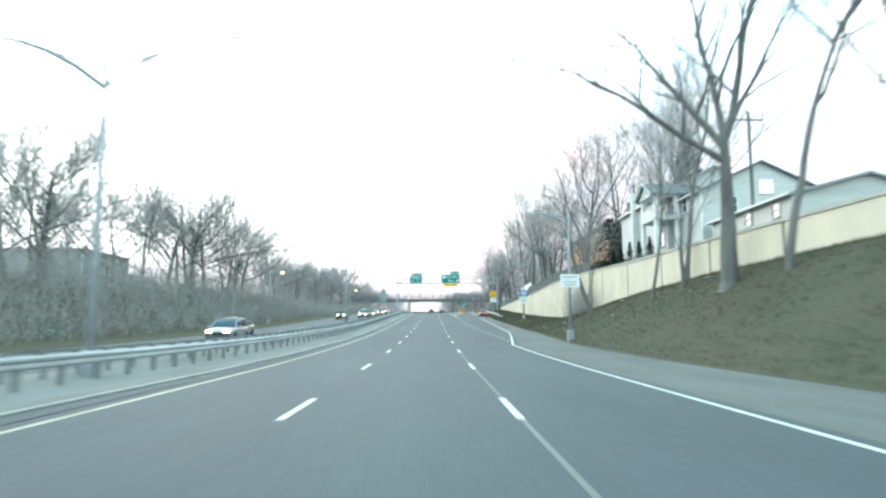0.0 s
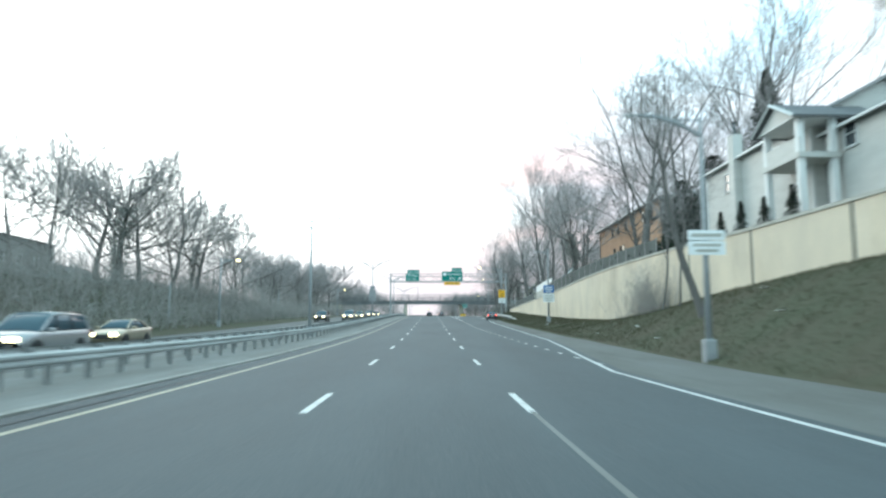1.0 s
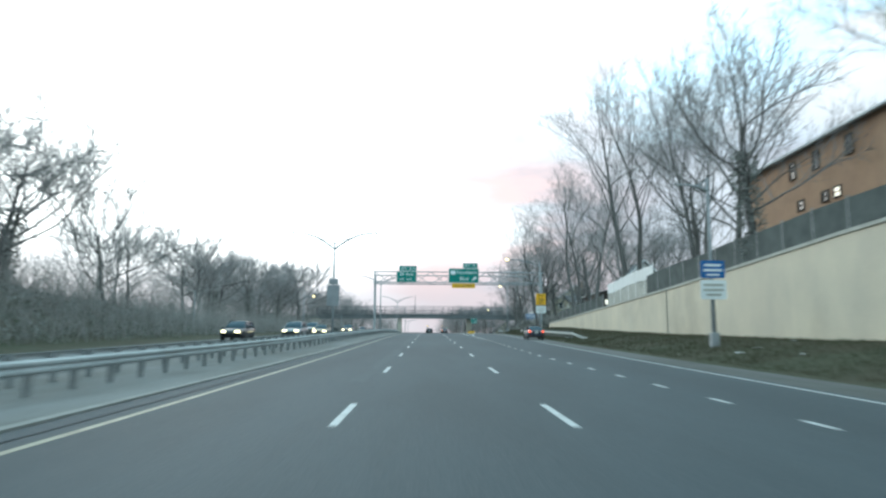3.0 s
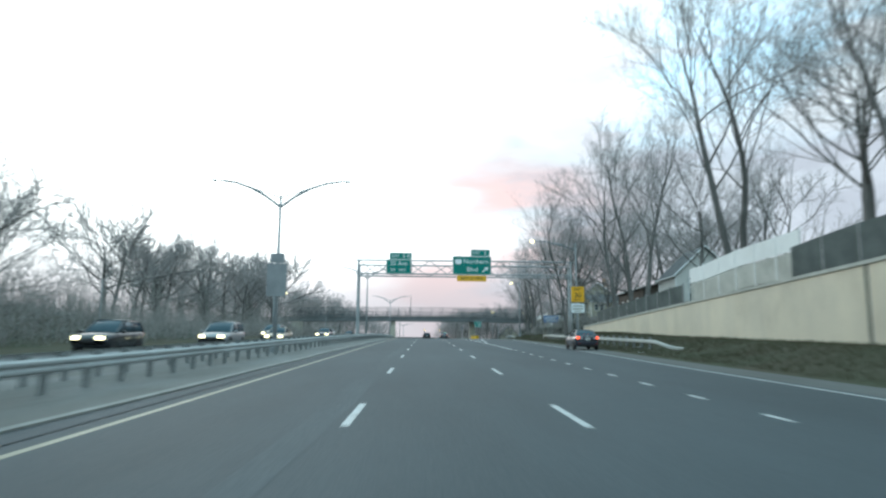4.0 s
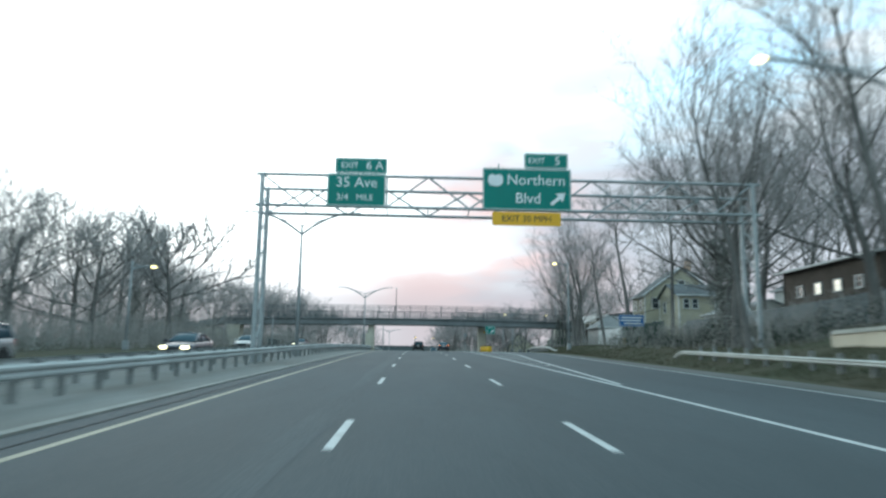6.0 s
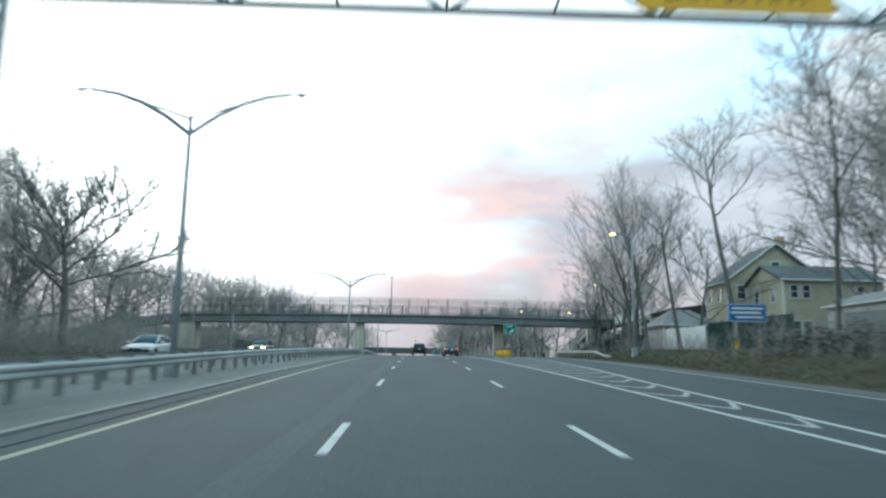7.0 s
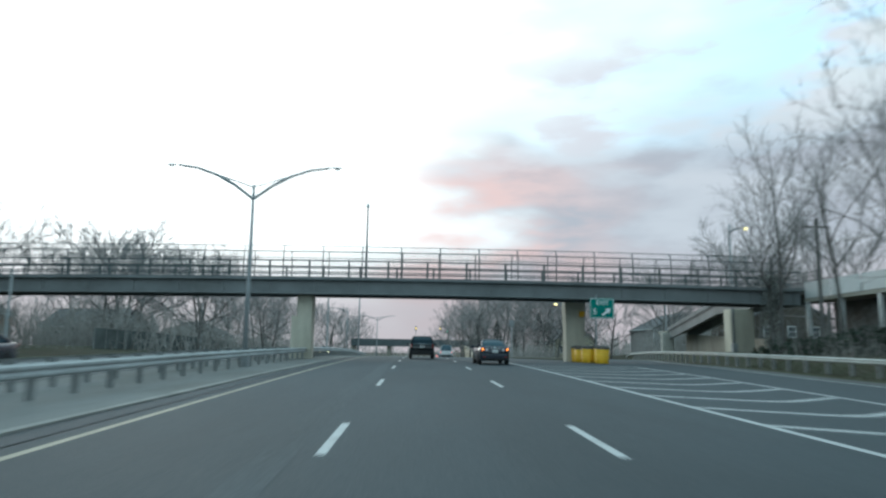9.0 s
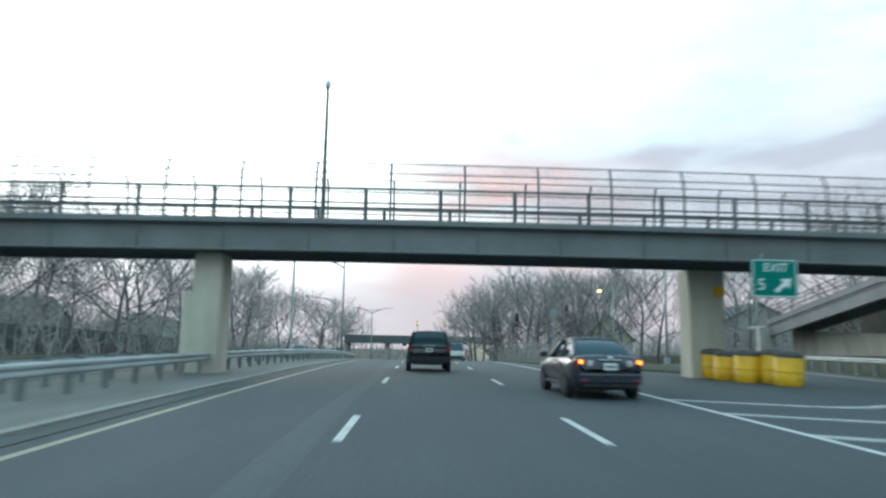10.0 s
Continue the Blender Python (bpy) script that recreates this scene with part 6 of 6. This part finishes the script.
def car(kind, x, y, rz, paint, label, rear="off", front=False, group="vehicles", name=None):
    """A car standing on the road with its tail towards -y before the turn rz; rear: off, tail or signal."""
    c = thing(name or {"sedan": "car", "suv": "suv", "van": "van"}[kind], x, y, road(y), 0, label, "car" if kind == "sedan" else kind, group)
    c.matrix_world = pose(x, y, road(y) + 0.005, slope(y) if abs(rz) < 90 else -slope(y), 0, rz) if abs(rz) < 90 else pose(x, y, road(y) + 0.005, slope(y), 0, 0) @ pose(0, 0, 0, 0, 0, rz)
    if kind == "sedan":
        L, W, wb, r = 4.55, 0.88, 2.6, 0.315
        body = ((-2.27, 0.42, 0.84, 0.62, 0.8, 0.02), (-2.22, 0.3, 0.98, 0.76, 0.85, 0.03), (-2.0, 0.22, 1.02, 0.85, 0.88, 0.035), (-1.3, 0.2, 0.98, W, 0.9, 0.03), (0.0, 0.19, 0.93, W, 0.9, 0.03),
                (0.9, 0.19, 0.92, W, 0.9, 0.05), (1.6, 0.2, 0.82, 0.86, 0.88, 0.07), (2.05, 0.24, 0.7, 0.78, 0.85, 0.05), (2.28, 0.38, 0.6, 0.6, 0.8, 0.02))
        cabin = ((-1.78, 0.99, 0.74, 0.0), (-1.0, 0.97, 0.72, 0.44), (-0.55, 0.96, 0.71, 0.48), (0.1, 0.95, 0.71, 0.49), (0.95, 0.96, 0.73, 0.03))
        roof_y, roof_z = (-0.95, 0.12), 1.43
    elif kind == "suv":
        L, W, wb, r = 4.7, 0.95, 2.75, 0.37
        body = ((-2.33, 0.5, 0.9, 0.72, 0.86, 0.02), (-2.28, 0.38, 1.1, 0.88, 0.9, 0.02), (-2.0, 0.3, 1.13, 0.94, 0.93, 0.02), (-1.2, 0.27, 1.1, W, 0.93, 0.02), (0.2, 0.27, 1.08, W, 0.93, 0.02),
                (1.0, 0.27, 1.07, W, 0.92, 0.05), (1.75, 0.3, 1.0, 0.92, 0.9, 0.06), (2.2, 0.34, 0.85, 0.85, 0.86, 0.04), (2.36, 0.46, 0.7, 0.68, 0.8, 0.02))
        cabin = ((-2.24, 1.1, 0.84, 0.0), (-2.02, 1.1, 0.82, 0.58), (-0.9, 1.09, 0.81, 0.64), (0.15, 1.08, 0.81, 0.62), (1.05, 1.08, 0.83, 0.03))
        roof_y, roof_z = (-1.98, 0.2), 1.71
    else:
        L, W, wb, r = 5.2, 0.98, 3.1, 0.36
        body = ((-2.6, 0.45, 1.1, 0.86, 0.95, 0.02), (-2.55, 0.32, 1.2, 0.95, 0.96, 0.02), (-1.0, 0.28, 1.2, W, 0.96, 0.02), (1.4, 0.28, 1.15, W, 0.95, 0.03), (2.2, 0.3, 1.0, 0.92, 0.9, 0.05), (2.6, 0.42, 0.75, 0.74, 0.8, 0.02))
        cabin = ((-2.56, 1.18, 0.9, 0.0), (-2.45, 1.18, 0.88, 0.9), (-0.8, 1.18, 0.87, 0.95), (0.9, 1.16, 0.86, 0.9), (1.75, 1.12, 0.88, 0.03))
        roof_y, roof_z = (-2.4, 0.95), 2.1
    part("body", loft(bmesh.new(), [body_ring(*b) for b in body]), paint, c, "", True)

    def cab_ring(y, z, w, up, grow=0.0):
        t = w - 0.16 * (up / 0.5 if kind == "sedan" else up / 0.8)
        half = [(0.0, z - 0.03), (w + grow, z - 0.03), (w * 0.5 + t * 0.5 + grow, z + up * 0.5), (t + grow, z + up * 0.93), (t * 0.75, z + up + grow), (0.0, z + up + 0.02 + grow)]
        return [(x, y, q) for x, q in half] + [(-x, y, q) for x, q in half[-2:0:-1]]

    part("greenhouse", loft(bmesh.new(), [cab_ring(*q) for q in cabin]), M_CARGLASS, c, "dark tinted glass", True)
    tops = [q for q in cabin if q[3] > 0.3]
    roof = []
    for y, z, w, up in tops:
        t = w - 0.16 * (up / 0.5 if kind == "sedan" else up / 0.8)
        half = [(0.0, z + up * 0.9), (t * 0.99, z + up * 0.86), (t + 0.012, z + up * 0.9), (t + 0.008, z + up * 0.955), (t * 0.76, z + up + 0.02), (0.0, z + up + 0.04)]
        roof.append([(x, y, q) for x, q in half] + [(-x, y, q) for x, q in half[-2:0:-1]])
    part("roof", loft(bmesh.new(), roof), paint, c, "", True)
    # pillars
    for s in (-1, 1):
        rear_y, rear_z, rear_w, _ = cabin[0]
        ty, tz, tw, tu = tops[0]
        front_y, front_z, front_w, _ = cabin[-1]
        fy, fz, fw, fu = tops[-1]
        slim = 0.16 * (tu / 0.5 if kind == "sedan" else tu / 0.8)
        part("pillar", newtube([(s * (rear_w + 0.0), rear_y + 0.02, rear_z), (s * (tw - slim + 0.0), ty, tz + tu * 0.93)], [0.07, 0.05], 6), paint, c)
        part("pillar", newtube([(s * front_w, front_y, front_z), (s * (fw - slim), fy, fz + fu * 0.93)], [0.045, 0.04], 6), paint, c)
        for py in ((-0.35,) if kind == "sedan" else (-1.05, 0.0)):
            part("pillar", newtube([(s * (0.72 if kind == "sedan" else 0.82), py, cabin[2][1]), (s * (tw - slim + 0.012), py, cabin[2][1] + tu * 0.92)], 0.035, 5), M_BLACKPLASTIC, c)
        mirror = newbox(s * (W + 0.12), front_y - 0.25, front_z + 0.05, 0.22, 0.14, 0.15, bevel=0.04)
        part("mirror", mirror, paint, c)
        for hy in ((-0.75, 0.25) if kind != "van" else (0.6,)):
            part("door_handle", newbox(s * (W + 0.005), hy, cabin[1][1] - 0.14, 0.04, 0.2, 0.03, bevel=0.01), paint, c)
        part("door_seam", newbox(s * (W + 0.001), -0.35, 0.6, 0.006, 0.012, 0.62), M_BLACKPLASTIC, c)
        part("sill_trim", newbox(s * (W - 0.01), 0.0, 0.3, 0.05, 2.0, 0.08, bevel=0.01), M_BLACKPLASTIC, c)
    y0 = body[0][0]
    sgn = 1 if kind == "sedan" else 1
    # tail
    part("rear_bumper", newbox(0, y0 + 0.06, 0.5, 1.5 if kind == "sedan" else 1.65, 0.2, 0.26, bevel=0.05), paint if kind == "sedan" else M_BLACKPLASTIC, c)
    part("lower_valance", newbox(0, y0 + 0.07, 0.34, 1.3, 0.16, 0.1, bevel=0.03), M_BLACKPLASTIC, c)
    part("number_plate", newbox(0, y0 - 0.04 if kind == "sedan" else y0 + 0.0, 0.78 if kind == "sedan" else 0.92, 0.32, 0.02, 0.16, bevel=0.004), M_SIGNWHITE, c, "plain pale plate")
    part("plate_bar", newbox(0, y0 - 0.053 if kind == "sedan" else y0 - 0.013, 0.78 if kind == "sedan" else 0.92, 0.24, 0.006, 0.06), M_SIGNGREY, c)
    part("trim_strip", newbox(0, y0 + 0.0, 0.93 if kind == "sedan" else 1.1, 0.55, 0.06, 0.035, bevel=0.008), M_CHROME, c, "chrome strip over the plate")
    if kind == "sedan":
        bm = bmesh.new()
        bmesh.ops.create_uvsphere(bm, u_segments=10, v_segments=6, radius=0.055, matrix=Matrix.Translation((0, y0 - 0.01, 0.985)) @ Matrix.Diagonal((1, 0.4, 0.7, 1)))
        part("badge", bm, M_CHROME, c, "plain chrome badge")
    for s in (-1, 1):
        if kind == "sedan":
            lamp = part("tail_lamp", newbox(s * 0.665, y0 + 0.13, 0.87, 0.29, 0.26, 0.19, Euler((0, 0, -s * 0.35)).to_matrix(), bevel=0.06), M_TAIL if rear == "tail" else M_TAILOFF, c, "red tail lamp")
            if rear == "signal":
                part("bulb", newbox(s * 0.7, y0 + 0.0, 0.88, 0.1, 0.06, 0.1, Euler((0, 0, -s * 0.35)).to_matrix(), bevel=0.03), M_SIGNALBULB, lamp, "glowing amber turn signal")
            part("reverse_lamp", newbox(s * 0.47, y0 + 0.03, 0.85, 0.13, 0.14, 0.15, bevel=0.04), M_REVERSE, c, "clear reversing lamp")
            part("reflector", newbox(s * 0.62, y0 + 0.0, 0.45, 0.16, 0.1, 0.06, bevel=0.015), M_TAILOFF, c, "red reflector")
        else:
            part("tail_lamp", newbox(s * 0.82, y0 + 0.08, 0.98, 0.14, 0.16, 0.3, bevel=0.04), M_TAIL if rear == "tail" else M_TAILOFF, c, "red tail lamp")
            part("roof_rail", newtube([(s * 0.66, -1.9, roof_z + 0.02), (s * 0.68, -0.2, roof_z + 0.05)], 0.022, 6), M_BLACKPLASTIC, c)
    if rear == "tail" and kind == "sedan":
        part("brake_lamp", newbox(0, -1.5, 1.12, 0.34, 0.05, 0.05), M_TAIL, c, "glowing high brake lamp")
    # nose
    y1 = body[-1][0]
    for s in (-1, 1):
        part("headlamp", newbox(s * 0.58, y1 - 0.06, 0.66 if kind == "sedan" else 0.84, 0.36, 0.3, 0.18, Euler((0, 0, s * 0.3)).to_matrix(), bevel=0.04), M_HEAD if front else M_REVERSE, c, "lit headlamp" if front else "clear headlamp")
    part("grille", newbox(0, y1 - 0.02, 0.55 if kind == "sedan" else 0.7, 0.75, 0.08, 0.2, bevel=0.03), M_BLACKPLASTIC, c)
    part("windscreen_wiper", newtube([(0.5, cabin[-1][0] + 0.0, cabin[-1][1] + 0.03), (-0.1, cabin[-1][0] - 0.08, cabin[-1][1] + 0.1)], 0.012, 4), M_BLACKPLASTIC, c)
    for s in (-1, 1):
        for wy in (-wb / 2 - 0.02, wb / 2 + 0.05):
            arch = bmesh.new()
            tube(arch, [(s * (W - 0.16), wy, r + 0.02), (s * (W + 0.004), wy, r + 0.02)], r + 0.055, 20)
            part("wheel_arch", arch, M_BLACKPLASTIC, c)
            wheel(c, s * (W - 0.085), wy, r)
    return c


car("suv", -0.78, 277.2, 1.0, M_BLACKCAR, "black sport utility vehicle with dark windows in the middle lane")
car("sedan", 3.28, 263.5, 1.0, M_NAVY, "dark navy sedan with its turn signals glowing", "signal")
car("sedan", 10.75, 150.2, -1.0, M_NAVY, "dark sedan braking in the exit lane", "tail")
for kind, x, y, paint, label in (
        ("sedan", -17.3, 62.5, M_GOLDCAR, "gold sedan with lit headlamps in the oncoming lanes"),
        ("suv", -14.2, 48.5, M_SILVER, "silver sport utility vehicle with lit headlamps, oncoming"),
        ("suv", -17.4, 134.0, M_BLACKCAR, "dark sport utility vehicle with lit headlamps, oncoming"),
        ("suv", -14.2, 143.0, M_SILVER, "silver sport utility vehicle with lit headlamps, oncoming"),
        ("sedan", -14.1, 160.0, M_GOLDCAR, "gold sedan with lit headlamps in the oncoming lanes"),
        ("suv", -17.4, 173.0, M_SILVER, "silver sport utility vehicle with lit headlamps, oncoming"),
        ("sedan", -14.1, 188.0, M_NAVY, "dark sedan with lit headlamps in the oncoming lanes"),
        ("sedan", -17.4, 216.0, M_WHITECAR, "white sedan in the oncoming lanes"),
        ("sedan", -17.4, 247.0, M_NAVY, "dark sedan with lit headlamps in the oncoming lanes"),
        ("sedan", -14.2, 322.0, M_SILVER, "silver sedan with lit headlamps beyond the footbridge")):
    car(kind, x, y, 180, paint, label, front="lit" in label, group="oncoming vehicles")
car("van", 3.3, 330.0, 0.0, M_WHITECAR, "white van far ahead beyond the crest", "tail")
car("sedan", 3.2, 352.0, 0.0, M_SILVER, "silver sedan far ahead beyond the crest", "tail")


# ---- signals, far bridge, conifer, shrubs, litter ----
def signal(x, y, z, lens, label, shade=M_BLACKPLASTIC):
    s = thing("traffic_signal", x, y, z, 0, label, "traffic signal", "traffic signals")
    part("pole", newtube([(0.0, 0.2, -(z - road(y)) - 0.3), (0.0, 0.2, 1.0)], 0.06, 8), M_BRDARK, s)
    part("housing", newbox(0, 0, 0.4, 0.42, 0.3, 1.15, bevel=0.05), shade, s)
    for k, lz in enumerate((0.8, 0.42, 0.04)):
        on = (lens is M_SIGNALG and k == 2) or (lens is M_SIGNALY and k == 1)
        part("lens", newtube([(0, -0.14, lz), (0, -0.2, lz)], 0.16, 12), lens if on else M_BRDARK, s, "glowing lens" if on else "")
    return s


signal(7.8, 425, 13.1, M_SIGNALG, "traffic signal showing green far down the road")
signal(5.4, 420, 13.4, M_SIGNALY, "traffic signal showing amber far down the road")
signal(-1.6, 420, 13.4, M_SIGNALY, "traffic signal showing amber far down the road")
over = thing("overpass", 0, 432, road(432), 0, "dark concrete overpass crossing far down the road", "bridge")
part("deck", newbox(0, 0, 6.1, 41, 9, 1.5), M_BRDARK, over)
part("parapet", newbox(0, -4.4, 7.1, 41, 0.3, 0.7), M_BRDARK, over)
for x in (-20.2, -9.5, 8.5, 19.8):
    part("column", newbox(x, 0, 2.6, 1.2, 6, 5.6), M_CONC, over)
side_wall = part("wall_north", loft(bmesh.new(), [[(x, y, 2.0), (x + 0.4, y, 2.0), (x + 0.4, y, h), (x, y, h)] for x, y, h in ((9.5, 352, 6.2), (10.5, 385, 8.5), (11.5, 425, 9.5))]), M_WALL, None, "pale retaining wall beside the road far ahead", kind="structure")
side_wall["category"] = "wall"


def conifer(x, y, high, wide, label, n=2600, seed=1, name="conifer_tree", blunt=1.0):
    g = random.Random(seed)
    t = thing(name, x, y, ground(x, y) - 0.05, 0, label, "tree" if high > 3 else "shrub", "evergreens")
    part("trunk", newtube([(0, 0, -0.2), (0, 0, high * 0.97)], [0.03 + high * 0.013, 0.02], 7), M_BARK, t)
    w = Wood()
    for k in range(n):
        f = g.random() ** 0.75
        z = high * (0.06 + 0.94 * f)
        rad = wide * (1.02 - f) ** blunt * (0.55 + 0.45 * abs(math.sin(f * high * 4.4))) * math.sqrt(g.random())
        a = g.uniform(0, 2 * math.pi)
        c = Vector((math.cos(a) * rad, math.sin(a) * rad, z - rad * 0.22))
        u = Vector((math.cos(a), math.sin(a), -0.25)) * g.uniform(0.1, 0.24) * (0.5 + high / 14)
        v = Vector((-math.sin(a), math.cos(a), g.uniform(-0.4, 0.4))) * g.uniform(0.03, 0.07) * (0.5 + high / 14)
        w.quad(c, u, v)
    part("needles", w.mesh("needles"), M_CONIFER, t)
    return t


conifer(35.7, 95, 18.8, 6.4, "tall dark spruce behind the white house", 9000, 3)
conifer(20.9, 80.6, 6.6, 3.0, "broad dark evergreen above the buff wall", 4200, 4, blunt=0.45)
conifer(25.0, 84.0, 8.0, 3.4, "broad dark evergreen above the buff wall", 4200, 5, blunt=0.45)
for k, y in enumerate((59.5, 62.6, 65.6, 68.6, 71.6)):
    conifer(18.9, y, 2.7 - 0.15 * (k % 2), 0.85, "small dark cone-shaped evergreen above the wall", 1500, 10 + k, "evergreen_shrub")
for k, (x, y, tall, wide) in enumerate(((-26, 425, 9, 2.4), (16, 395, 10, 2.6), (20, 402, 11, 2.8), (10.4, 352, 9.0, 3.4), (13.2, 347, 7.5, 3.0), (21.4, 351, 9.2, 3.8), (24.6, 362, 9.0, 3.4), (27.5, 374, 10.0, 3.5))):
    conifer(x, y, tall, wide, "dark evergreen far down the road", 1500, 30 + k)

g = random.Random(12)
for k in range(16):
    x, y = g.uniform(10.6, 16.5), g.uniform(18, 150)
    s = g.uniform(0.1, 0.24)
    scrap = bmesh.new()
    bmesh.ops.create_grid(scrap, x_segments=3, y_segments=2, size=1.0)
    for v in scrap.verts:
        v.co = Vector((v.co.x * s, v.co.y * s * 0.6, g.uniform(0.02, 0.09)))
    thicken(scrap, 0.006)
    ob = part("litter", scrap, M_LITTER, None, "crumpled white litter lying on the grass")
    tagged(ob, "", "litter", "litter on the slope")
    at(ob, x, y, ground(x, y) + 0.02, 0, 0, g.uniform(0, 360))
